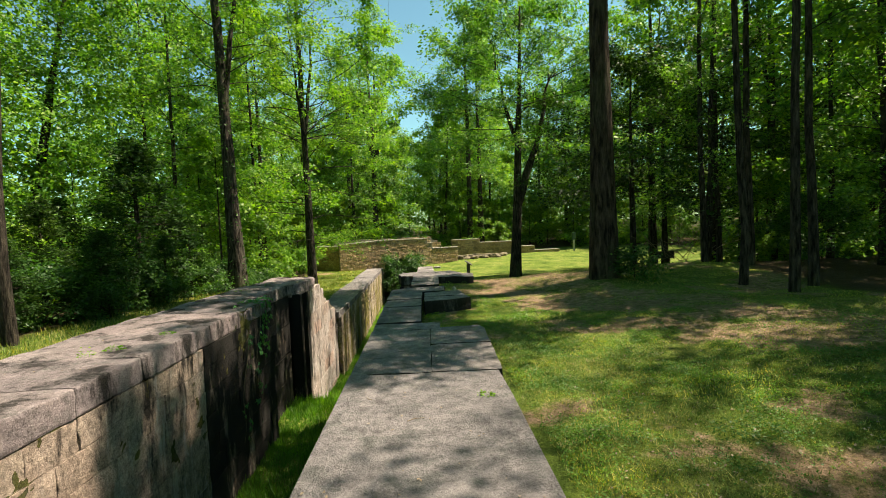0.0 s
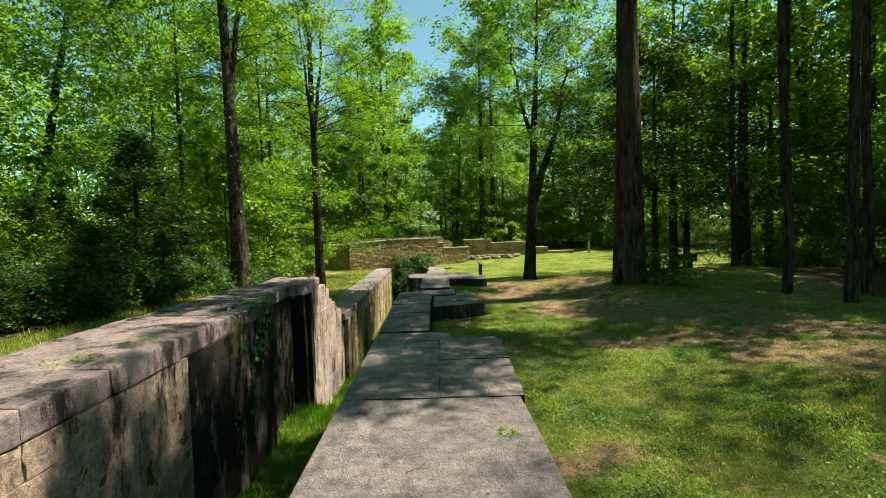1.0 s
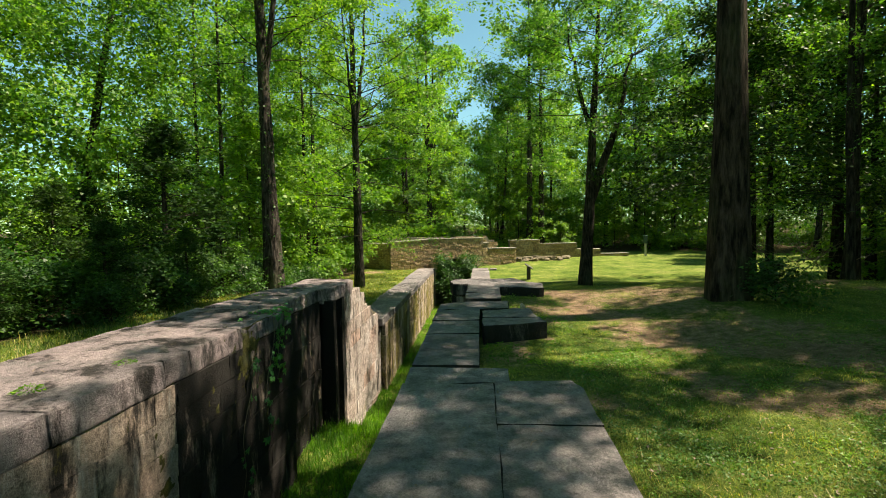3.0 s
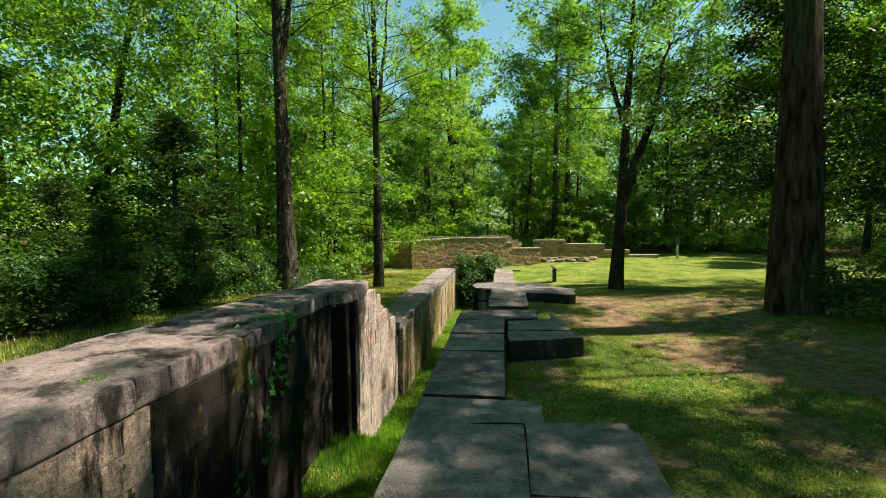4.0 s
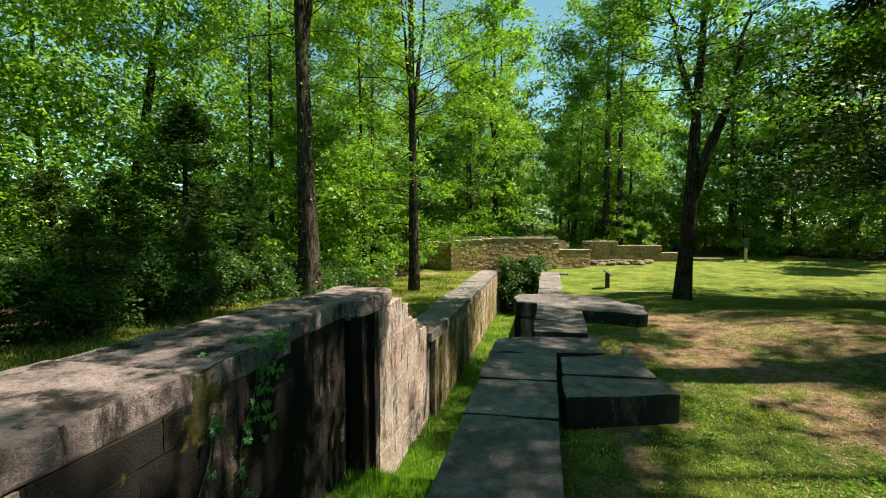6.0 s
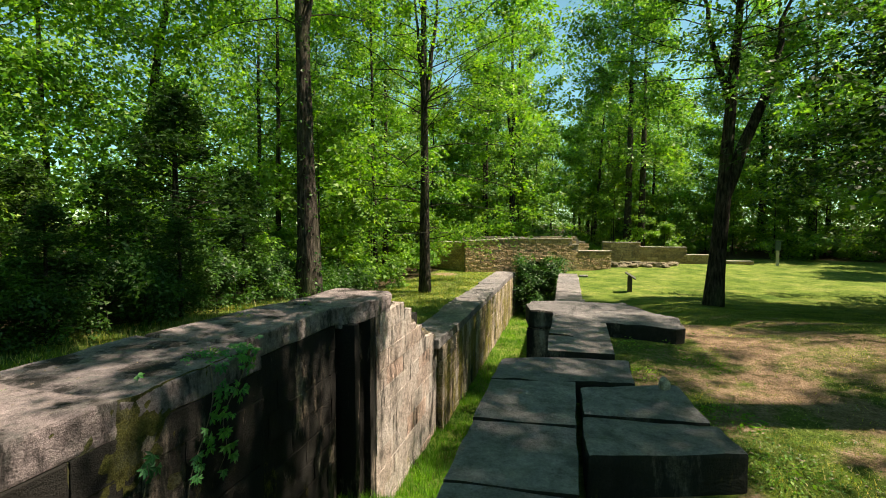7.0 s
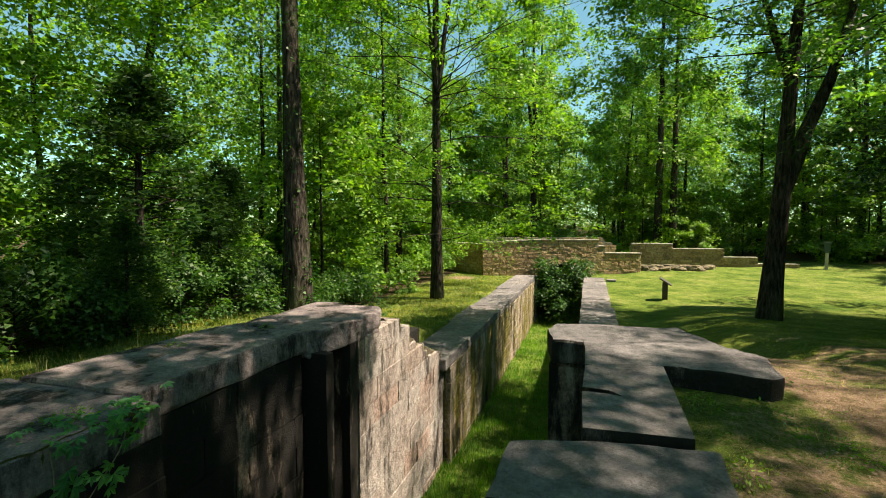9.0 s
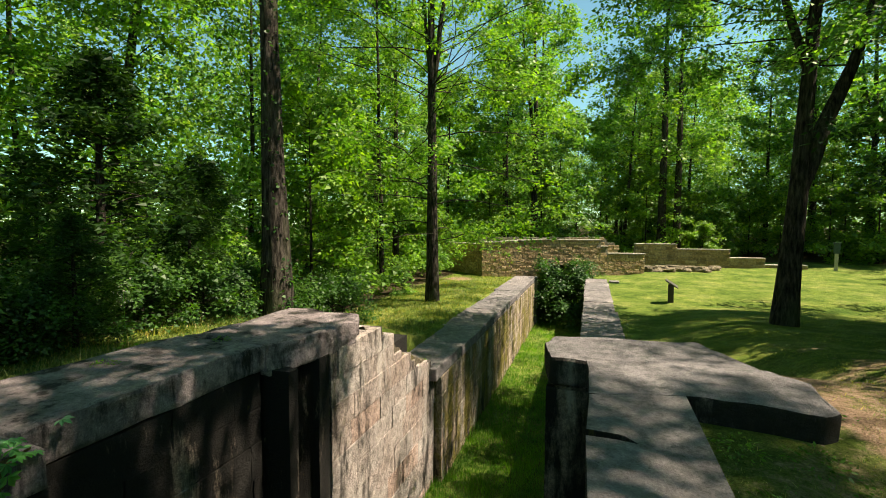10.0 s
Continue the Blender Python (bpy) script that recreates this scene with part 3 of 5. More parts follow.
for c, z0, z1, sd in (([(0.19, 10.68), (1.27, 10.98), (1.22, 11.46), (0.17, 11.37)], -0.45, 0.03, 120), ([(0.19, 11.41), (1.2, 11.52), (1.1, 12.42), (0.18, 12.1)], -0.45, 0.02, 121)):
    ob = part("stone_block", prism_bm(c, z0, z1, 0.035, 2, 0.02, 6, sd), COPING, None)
    shade_stain_sides(ob, SHADE_STAIN)
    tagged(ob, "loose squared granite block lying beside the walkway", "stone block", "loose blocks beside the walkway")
part("flat_stone", prism_bm([(1.0, 40.6), (1.55, 40.5), (1.6, 41.1), (1.0, 41.2)], -2.1, -1.86, 0.03, 2, 0.02, 3, 5), COPING, None)
tagged(bpy.data.objects["flat_stone"], "flat grey stone on the lawn by the bridge", "stone")

# ---- stone bridge ----
A, B = Vector((-7.35, 41.9, 0)), Vector((3.55, 46.0, 0))
axis = (B - A).normalized()
bridge = empty("stone_bridge", Matrix.Translation(A) @ Matrix.Rotation(math.atan2(axis.y, axis.x), 4, "Z"), "small arched stone bridge with stepped parapets", "bridge")
L = (B - A).length
TOPS = [(0.0, 0.36), (4.2, 0.58), (8.45, 0.55), (8.46, 0.1), (8.95, 0.1), (8.96, -0.4), (L, -0.42)]


def top_at(u):
    for (a, za), (b, zb) in zip(TOPS[:-1], TOPS[1:]):
        if a <= u <= b:
            return za + (zb - za) * (u - a) / (b - a)
    return TOPS[-1][1]


ARCH0, ARCH1, SPRING, CROWN = 4.15, 7.1, -2.1, -1.22


def in_arch(u, z):
    m, half = (ARCH0 + ARCH1) / 2, (ARCH1 - ARCH0) / 2
    if abs(u - m) >= half:
        return False
    return z < SPRING + (CROWN - SPRING) * math.sqrt(1 - ((u - m) / half) ** 2)


def parapet(name, parent, v0, thick, u0, u1, tops, arch, base, label=""):
    """A wall along u, its face at v0, with an arched opening."""
    bm = bmesh.new()
    us = sorted(set(list(np.linspace(u0, u1, 40)) + [t[0] for t in TOPS if u0 <= t[0] <= u1]))
    ring = [(u, tops(u)) for u in us] + [(u1, base)]
    if arch:
        m, half = (ARCH0 + ARCH1) / 2, (ARCH1 - ARCH0) / 2
        ring += [(ARCH1, base)] + [(m + half * math.cos(math.pi * i / 16), SPRING + (CROWN - SPRING) * math.sin(math.pi * i / 16)) for i in range(17)] + [(ARCH0, base)]
    ring += [(u0, base)]
    near = [bm.verts.new((u, v0, z)) for u, z in ring]
    far = [bm.verts.new((u, v0 + thick, z)) for u, z in ring]
    n = len(ring)
    bm.faces.new(near)
    bm.faces.new(far[::-1])
    for i in range(n):
        bm.faces.new((near[(i + 1) % n], near[i], far[i], far[(i + 1) % n]))
    bmesh.ops.recalc_face_normals(bm, faces=bm.faces[:])
    bmesh.ops.triangulate(bm, faces=[f for f in bm.faces if len(f.verts) > 4])
    return part(name, bm, MORTAR, parent, label)


front = parapet("parapet_wall", bridge, 0.05, 0.45, 0.02, L, lambda u: top_at(u) - 0.05, True, -6.0)
r = random.Random(12)
z = 0.62
while z > -2.3:
    h = r.uniform(0.15, 0.24)
    u = -r.uniform(0, 0.3)
    while u < L:
        ln = r.uniform(0.28, 0.62)
        a, b = max(u, 0), min(u + ln, L)
        u += ln
        c = (a + b) / 2
        t = min(top_at(a + 0.02), top_at(b - 0.02)) - 0.05
        if b - a < 0.1 or z - h > t - 0.06 or in_arch(c, z - h / 2):
            continue
        zz = min(z, t)
        ob = obj("stone", r.choice(rubble_meshes), front)
        ob.location = (c, 0.1 + r.uniform(-0.012, 0.012), zz - (zz - z + h) / 2)
        ob.scale = (b - a - 0.022, 0.16, zz - z + h - 0.022)
    z -= h
# voussoirs round the arch
m_, half_ = (ARCH0 + ARCH1) / 2, (ARCH1 - ARCH0) / 2
for i in range(13):
    th = math.pi * (i + 0.5) / 13
    ob = obj("arch_stone", rubble_meshes[i % 6], front)
    ob.location = (m_ + math.cos(th) * (half_ + 0.1), 0.26, SPRING + math.sin(th) * (CROWN - SPRING + 0.12))
    ob.rotation_euler = (0, -math.atan2(math.sin(th) * half_, math.cos(th) * (CROWN - SPRING)) + math.pi / 2, 0)
    ob.scale = (0.29, 0.55, 0.26)
for (a, za), (b, zb) in zip(TOPS[:-1], TOPS[1:]):
    if b - a < 0.05:
        continue
    n = max(1, int((b - a) / 0.75))
    for i in range(n):
        u0, u1 = a + (b - a) * i / n, a + (b - a) * (i + 1) / n
        zt = za + (zb - za) * (i + 0.5) / n
        part("cap_stone", box_bm(u0 + 0.006, u1 - 0.006 + (0.03 if i == n - 1 else 0), -0.02, 0.53, zt - 0.05, zt + 0.02, 0.012, 1, 0.006, 0, i), CAPSTONE, front)
part("arch_barrel", box_bm(ARCH0 - 0.5, ARCH0 - 0.02, 0.5, 3.6, -6, -1.2), ASHLAR, bridge)
part("arch_barrel", box_bm(ARCH1 + 0.02, ARCH1 + 0.5, 0.5, 3.6, -6, -1.2), ASHLAR, bridge)
part("deck", box_bm(0.3, L - 0.5, 0.5, 3.6, -1.18, -0.75), SOIL, bridge)
back = parapet("parapet_wall", bridge, 3.6, 0.45, 0.3, 11.0, lambda u: 0.62 if u < 10.2 else 0.2, True, -6.0)
r = random.Random(14)
z = 0.6
while z > -0.6:
    h = r.uniform(0.16, 0.24)
    u = 7.0
    while u < 11.0:
        ln = r.uniform(0.3, 0.6)
        if z <= (0.62 if u + ln < 10.2 else 0.22):
            ob = obj("stone", r.choice(rubble_meshes), back)
            ob.location = (u + ln / 2, 3.64, z - h / 2)
            ob.scale = (ln - 0.022, 0.16, h - 0.022)
        u += ln
    z -= h


def wing(p0, p1, tops, base, label, seed, stones=True):
    """A straight stone wall with a stepped top."""
    p0, p1 = Vector((*p0, 0)), Vector((*p1, 0))
    ax = (p1 - p0).normalized()
    ln = (p1 - p0).length
    w = empty("wing_wall", Matrix.Translation(p0) @ Matrix.Rotation(math.atan2(ax.y, ax.x), 4, "Z"), label, "wall", "wing walls of the bridge")
    rr = random.Random(seed)
    for a, b, zt in tops:
        a, b = a * ln, b * ln
        part("wall_core", box_bm(a, b, 0.05, 0.5, base - 0.5, zt - 0.06), MORTAR, w)
        n = max(1, round((b - a) / 0.8))
        for i in range(n):
            u0, u1 = a + (b - a) * i / n, a + (b - a) * (i + 1) / n
            part("cap_stone", box_bm(u0 + 0.006, u1 - 0.006, -0.02, 0.54, zt - 0.06, zt + 0.01, 0.012, 1, 0.006, 0, i), CAPSTONE, w)
        z = zt - 0.06
        while z > base:
            h = rr.uniform(0.17, 0.26)
            u = a
            while u < b - 0.1:
                l2 = min(rr.uniform(0.3, 0.65), b - u)
                ob = obj("stone", rr.choice(rubble_meshes), w)
                ob.location = (u + l2 / 2, 0.09 + rr.uniform(-0.01, 0.01), z - h / 2)
                ob.scale = (l2 - 0.022, 0.15, h - 0.022)
                u += l2
            z -= h
    return w


wing((3.2, 49.4), (15.4, 51.6), [(0.0, 0.25, 0.16), (0.25, 0.56, -0.22), (0.56, 0.76, -0.85), (0.76, 1.0, -1.35)], -1.95, "low stone wall stepping down beyond the bridge", 21)
wing((-11.2, 45.6), (-7.45, 42.75), [(0.0, 1.0, 0.2)], -2.2, "shaded stone wing wall of the bridge", 22)
r = random.Random(5)
for i in range(13):
    bm = bmesh.new()
    bmesh.ops.create_icosphere(bm, subdivisions=3, radius=0.5)
    for v in bm.verts:
        q = v.co * 2.0 + Vector((i * 5, 0, 0))
        v.co *= 1 + 0.5 * noise.noise(q) + 0.18 * noise.noise(q * 2.7)
        v.co.z = min(v.co.z, 0.34)
    ob = part("boulder", bm, BOULDER, None)
    x = 3.8 + i * 0.38 + r.uniform(-0.25, 0.25)
    y = 47.2 + 0.1 * i + r.uniform(-0.5, 0.5)
    ob.scale = (r.uniform(0.7, 1.5), r.uniform(0.6, 1.0), r.uniform(0.4, 0.9))
    ob.location = (x, y, float(ground_z(x, y)) + 0.1)
    ob.rotation_euler = (0, 0, r.uniform(-0.6, 0.6))
    tagged(ob, "mossy weathered boulder in the grass by the bridge", "boulder", "boulders by the bridge")
bm = bmesh.new()
bmesh.ops.create_icosphere(bm, subdivisions=2, radius=0.065)
for v in bm.verts:
    v.co *= 1 + 0.6 * noise.noise(v.co * 9 + Vector((2, 5, 1)))
ob = part("rock", bm, CAPSTONE, None)
ob.scale = (0.8, 1.0, 1.3)
ob.location = (0.98, 12.25, 0.06)
tagged(ob, "small broken rock resting on the loose block", "rock")

# ---- plants ----
def leaf_mesh(name, P, S, material, flat=0.6, ratio=0.5, droop=0.15, seed=0, tri=False, N=None, D=None):
    """Many small folded leaves, each an island of its own; N and D, where given, are the way each one faces and points."""
    g = np.random.default_rng(seed)
    P, n = np.asarray(P, float), len(P)
    S = np.broadcast_to(np.asarray(S, float), (n,)).reshape(n, 1)
    az = g.uniform(0, 2 * np.pi, n)
    d = np.stack([np.cos(az), np.sin(az), g.normal(-droop, 0.35, n)], 1)
    if D is not None:
        d[:, :2] = D + d[:, :2] * 0.7
        d[:, 2] -= 0.15
    d /= np.linalg.norm(d, axis=1, keepdims=True)
    up = g.normal(0, 1, (n, 3)) * (1 - flat) + np.array([0, 0, flat])
    if N is not None:
        up = g.normal(0, 0.3, (n, 3)) + N
    side = np.cross(d, up)
    side /= np.linalg.norm(side, axis=1, keepdims=True) + 1e-9
    nrm = np.cross(side, d)
    c = P + d * S * 0.45
    l = c + side * S * ratio * 0.5 + nrm * S * 0.08
    rr = c - side * S * ratio * 0.5 + nrm * S * 0.08
    q = 3 if tri else 4
    V = np.stack([l - d * S * 0.3, P + d * S, rr - d * S * 0.3] if tri else [P, l, P + d * S, rr], 1).reshape(-1, 3)
    me = bpy.data.meshes.new(name)
    me.vertices.add(q * n)
    me.vertices.foreach_set("co", V.ravel())
    me.loops.add(q * n)
    me.loops.foreach_set("vertex_index", np.arange(q * n))
    me.polygons.add(n)
    me.polygons.foreach_set("loop_start", np.arange(n) * q)
    me.update(calc_edges=True)
    me.materials.append(material)
    return me


def short_blades(name, P, H, width, material, lean=0.6, seed=0):
    """Mown grass: a single upright triangle at each point."""
    g = np.random.default_rng(seed)
    P, n = np.asarray(P, float), len(P)
    H = np.asarray(H, float).reshape(n, 1)
    az = g.uniform(0, 2 * np.pi, n)
    s = np.stack([np.cos(az), np.sin(az), np.zeros(n)], 1) * width * g.uniform(0.6, 1.3, (n, 1))
    b = np.stack([-np.sin(az), np.cos(az), np.zeros(n)], 1) * H * g.normal(0, lean, (n, 1))
    V = np.stack([P - s, P + s, P + b + np.array([0, 0, 1]) * H], 1).reshape(-1, 3)
    me = bpy.data.meshes.new(name)
    me.vertices.add(3 * n)
    me.vertices.foreach_set("co", V.ravel())
    me.loops.add(3 * n)
    me.loops.foreach_set("vertex_index", np.arange(3 * n))
    me.polygons.add(n)
    me.polygons.foreach_set("loop_start", np.arange(n) * 3)
    me.update(calc_edges=True)
    me.materials.append(material)
    return me


class Tubes:
    """Tapered limbs gathered into one mesh."""

    def __init__(self):
        self.v, self.f = [], []

    def add(self, pts, radii, sides=8, gnarl=0.0, flare=False):
        pts = [Vector(p) for p in pts]
        start = len(self.v)
        u = Vector((1, 0.2, 0.1))
        for i, (p, ra) in enumerate(zip(pts, radii)):
            t = (pts[min(i + 1, len(pts) - 1)] - pts[max(i - 1, 0)]).normalized()
            u = (u - t * u.dot(t)).normalized()
            w = t.cross(u)
            for k in range(sides):
                a = 2 * math.pi * k / sides
                q = ra * (1 + gnarl * noise.noise(Vector((math.cos(a) * 1.7 + p.x, math.sin(a) * 1.7 + p.y, p.z * 0.8))))
                if flare and i < 3:
                    q *= 1 + (0.32, 0.12, 0.03)[i] * (1 + 0.7 * math.sin(a * 4 + p.x * 3))
                self.v.append(p + (u * math.cos(a) + w * math.sin(a)) * q)
        for i in range(len(pts) - 1):
            for k in range(sides):
                a, b = start + i * sides + k, start + i * sides + (k + 1) % sides
                self.f.append((a, b, b + sides, a + sides))
        self.f.append(tuple(start + (len(pts) - 1) * sides + k for k in range(sides)))

    def mesh(self, name, material):
        return mesh_of(name, self.v, self.f, material, True)


def limb(tb, r, start, direction, length, radius, sag, twigs, clusters, sides=6, spread=0.75, fine=True):
    """A limb with twigs; leaf clusters gather along its outer part."""
    pts, d = [Vector(start)], Vector(direction).normalized()
    n = 6 if fine else 4
    for i in range(n):
        d = (d + Vector((r.gauss(0, 0.24), r.gauss(0, 0.24), r.gauss(0, 0.16) - sag / n))).normalized()
        pts.append(pts[-1] + d * length / n)
    tb.add(pts, [radius * (1 - 0.85 * i / n) for i in range(n + 1)], sides)
    for i in range(twigs):
        j = r.randint(2, n)
        s = r.choice((-1, 1))
        side = d.cross(Vector((0, 0, 1)))
        if side.length < 0.1:
            side = Vector((r.uniform(-1, 1), r.uniform(-1, 1), 0))
        td = (d * r.uniform(0.3, 1) + side.normalized() * s * r.uniform(0.4, 1.1) + Vector((0, 0, r.uniform(-0.25, 0.45)))).normalized()
        tl = length * r.uniform(0.22, 0.45) * spread
        e = pts[j] + td * tl
        m = pts[j] + td * tl * 0.5 + Vector((0, 0, 0.06 * tl))
        if fine:
            tb.add([pts[j], m, e], [radius * 0.28, radius * 0.18, radius * 0.06], 4)
        else:
            tb.add([pts[j], e], [radius * 0.26, radius * 0.06], 3)
        clusters.append((e, 1.0))
        clusters.append((m, 0.8))
    clusters.append((pts[-1], 1.0))
    clusters.append((pts[-2], 0.8))


def cluster_points(g, clusters, per, radius, thick):
    """Leaves gathered in domed sprays: their places, the way they face and the way they point."""
    P, N, D = [], [], []
    for c, k in clusters:
        n = max(3, int(per * k * g.uniform(0.6, 1.4)))
        reach = radius * k * g.uniform(0.7, 1.3)
        a, q = g.uniform(0, 2 * np.pi, n), np.sqrt(g.uniform(0, 1, n))
        tilt = g.normal(0, 0.4, 2)
        ux, uy = np.cos(a) * q, np.sin(a) * q * g.uniform(0.6, 1.0)
        dx, dy = ux * reach, uy * reach
        rise = np.sqrt(1 - q * q) * 0.75 - 0.4
        P.append(np.stack([c[0] + dx, c[1] + dy, c[2] + dx * tilt[0] + dy * tilt[1] + g.normal(0, thick, n) + rise * reach], 1))
        N.append(np.stack([1.3 * ux - tilt[0], 1.3 * uy - tilt[1], 0.35 + np.sqrt(1 - q * q)], 1))
        D.append(np.stack([ux, uy], 1) * 1.4)
    return np.concatenate(P), np.concatenate(N), np.concatenate(D)


def tree(seed, height, radius, low, spread, limbs, per, leaf, bark, leaves, lean=(0, 0), forks=(), crown_r=0.8, thick=0.16, up=(0.3, 1.0), sides=10, top=0.8, twigs=5, flat=0.55, bend=0.02, droop=0.15, fine=False, crook=(0, 0, 9)):
    """Meshes (trunk with limbs, crown) of a broadleaf tree with its foot at the origin. forks: (height, dx, dy, length, radius)."""
    r, g = random.Random(seed), np.random.default_rng(seed)
    tb, clusters = Tubes(), []
    n = 14
    pts, off = [], Vector((0, 0, 0))
    for i in range(n + 1):
        h = height * i / n
        off += Vector((r.gauss(0, bend), r.gauss(0, bend), 0)) * height / n if i else Vector((0, 0, 0))
        pts.append(Vector((lean[0] * h, lean[1] * h, h - (0.4 if i == 0 else 0))) + off + Vector((crook[0], crook[1], 0)) * max(0, h - crook[2]))
    rad = [radius * (1 - 0.88 * (i / n) ** 1.1) for i in range(n + 1)]
    tb.add(pts, rad, sides, 0.14, True)
    stems = [(pts, rad)]
    for h, dx, dy, ln, fr in forks:
        k = int(h / height * n)
        t = h / height * n - k
        s = pts[k].lerp(pts[k + 1], t)
        fp = [s + Vector((dx * q * (1 - 0.25 * q), dy * q * (1 - 0.25 * q), ln * q)) + Vector((r.gauss(0, 0.08), r.gauss(0, 0.08), 0)) * q for q in np.linspace(0, 1, 9)]
        fq = [fr * (1 - 0.8 * q) for q in np.linspace(0, 1, 9)]
        tb.add(fp, fq, 8, 0.1)
        stems.append((fp, fq))
    gap = 5.5 / max(height, 6.0) ** 0.75      # the sprays gather into boughs with gaps between them
    limbs = int(limbs * 1.25)
    for i in range(limbs):
        sp, sr = stems[i % len(stems)] if forks and i % 2 else stems[0]
        zs = [p.z for p in sp]
        h = low + (height * 0.98 - low) * ((i + r.random()) / limbs)
        h = min(max(h, zs[0] + 0.2), zs[-1] - 0.1)
        k = max(j for j in range(len(sp) - 1) if sp[j].z <= h)
        t = (h - sp[k].z) / (sp[k + 1].z - sp[k].z)
        q = (h - low) / (height - low + 0.01)
        shape = (0.7 + 0.5 * math.sin(math.pi * min(1, q + 0.18))) * (1 - (1 - top) * max(0, q) ** 1.5)
        a = i * 2.4 + r.uniform(-0.5, 0.5)
        el = up[0] + (up[1] - up[0]) * q
        foot, way = sp[k].lerp(sp[k + 1], t), Vector((math.cos(a) * math.cos(el), math.sin(a) * math.cos(el), math.sin(el)))
        if noise.noise((foot + way * spread * shape * 0.75) * gap + Vector((seed * 3.1, 0, 0))) < -0.2:
            continue
        limb(tb, r, foot, way, spread * shape * r.uniform(0.75, 1.15), max(0.014, min(sr[k] * 0.28, 0.009 + 0.0034 * spread * shape)), r.uniform(0.1, 0.5), twigs, clusters, 6 if fine else 3, fine=fine)
    clusters.append((pts[-1], 1.0))
    full = [c for c in clusters if noise.noise(Vector(c[0]) * gap + Vector((seed * 3.1, 0, 0))) > -0.14]
    P, N, D = cluster_points(g, full, per * len(clusters) / len(full) * 0.95, crown_r, thick)
    return tb.mesh("trunk", bark), leaf_mesh("crown", P, leaf * g.uniform(0.6, 1.25, len(P)), leaves, flat, 0.55 if fine else 0.75, droop, seed, not fine, N, D)


def plant(name, meshes, x, y, label, category, group="", turn=0.0, size=1.0, dz=0.0):
    e = empty(name, pose(x, y, float(ground_z(x, y)) + dz, 0, 0, turn), label, category, group)
    for part_name, me in zip(("trunk", "crown"), meshes):
        if me:
            obj(part_name, me, e)
    e.scale = (size,) * 3
    return e


# trees that stand alone round the lock
# Above 9 m, out of view, the trunk bends so its crown shades the wall.
big = tree(1, 23, 0.335, 13.0, 2.9, 30, 40, 0.24, PINE_BARK, PINE_NEEDLE, lean=(0.001, 0.0), crown_r=0.65, thick=0.25, up=(-0.05, 0.5), bend=0.004, sides=14, fine=True, crook=(-0.16, 0.34, 9))
plant("pine_tree", big, 5.25, 13.1, "tall straight pine with furrowed reddish-brown trunk", "tree")
tr = tree(2, 15.5, 0.31, 7.6, 5.4, 60, 78, 0.17, DARK_BARK, LEAF_COOL, lean=(0.05, 0.01), forks=((4.1, 3.0, 0.9, 7.5, 0.27), (7.5, -1.6, 0.6, 6.0, 0.14)), crown_r=0.7, sides=14, bend=0.012, up=(0.15, 0.9), fine=True)
plant("forked_tree", tr, 5.45, 26.9, "dark forked broadleaf tree standing on the lawn", "tree")
tl = tree(3, 20, 0.32, 8.0, 4.4, 38, 60, 0.16, BARK, LEAF, lean=(-0.028, 0.0), forks=((7.8, 1.2, 0.5, 8, 0.14),), crown_r=0.62, sides=14, bend=0.012, fine=True)
plant("oak_tree", tl, -7.75, 20.4, "tall oak with ridged grey-brown bark beside the wall", "tree")
gi = np.random.default_rng(33)
ih = gi.uniform(0.5, 11.5, 520)
ia = gi.uniform(0, 2 * np.pi, 520)
ir = 0.33 * (1 - 0.6 * ih / 20) + gi.gamma(2, 0.045, 520) * (soft_noise(ih * 2.2, ia, 0.9, 4) > -0.1)
ivy = leaf_mesh("ivy", np.column_stack([np.cos(ia) * ir - 0.028 * ih, np.sin(ia) * ir, ih]), gi.uniform(0.06, 0.13, 520), SHADE_LEAF, 0.3, 0.8, 0.4, 34)
obj("ivy", ivy, bpy.data.objects["oak_tree"], "small green ivy leaves on the bark")
tm = tree(4, 24, 0.27, 2.6, 6.4, 74, 58, 0.17, BARK, LEAF, lean=(-0.012, 0.0), forks=((9.4, 1.1, 0.3, 8, 0.15), (9.6, -0.9, 0.2, 8, 0.11)), crown_r=0.68, thick=0.12, sides=12, bend=0.008, up=(0.1, 0.9), fine=True)
plant("maple_tree", tm, -7.1, 30.7, "slender maple with dark trunk and layered bright leaves", "tree")

# Dark needle colour stands for shade on the boughs; the copies are added.
hem = tree(6, 8.8, 0.15, 3.2, 4.9, 38, 34, 0.165, DARK_BARK, NEEDLE, crown_r=0.6, thick=0.14, up=(0.1, 0.55), top=0.3, sides=10, bend=0.01, fine=True)
plant("hemlock_tree", hem, 10.2, 22.0, "tree with low drooping boughs, leaf colour darkened for shade", "tree", "dark trees east of the lawn", size=1.1)
for hx, hy, hs, ha in ((14.6, 27.4, 1.3, 60), (19.4, 27.4, 1.5, 230)):
    copy_thing(bpy.data.objects["hemlock_tree"], pose(hx, hy, float(ground_z(hx, hy)), 0, 0, ha)).scale = (hs,) * 3

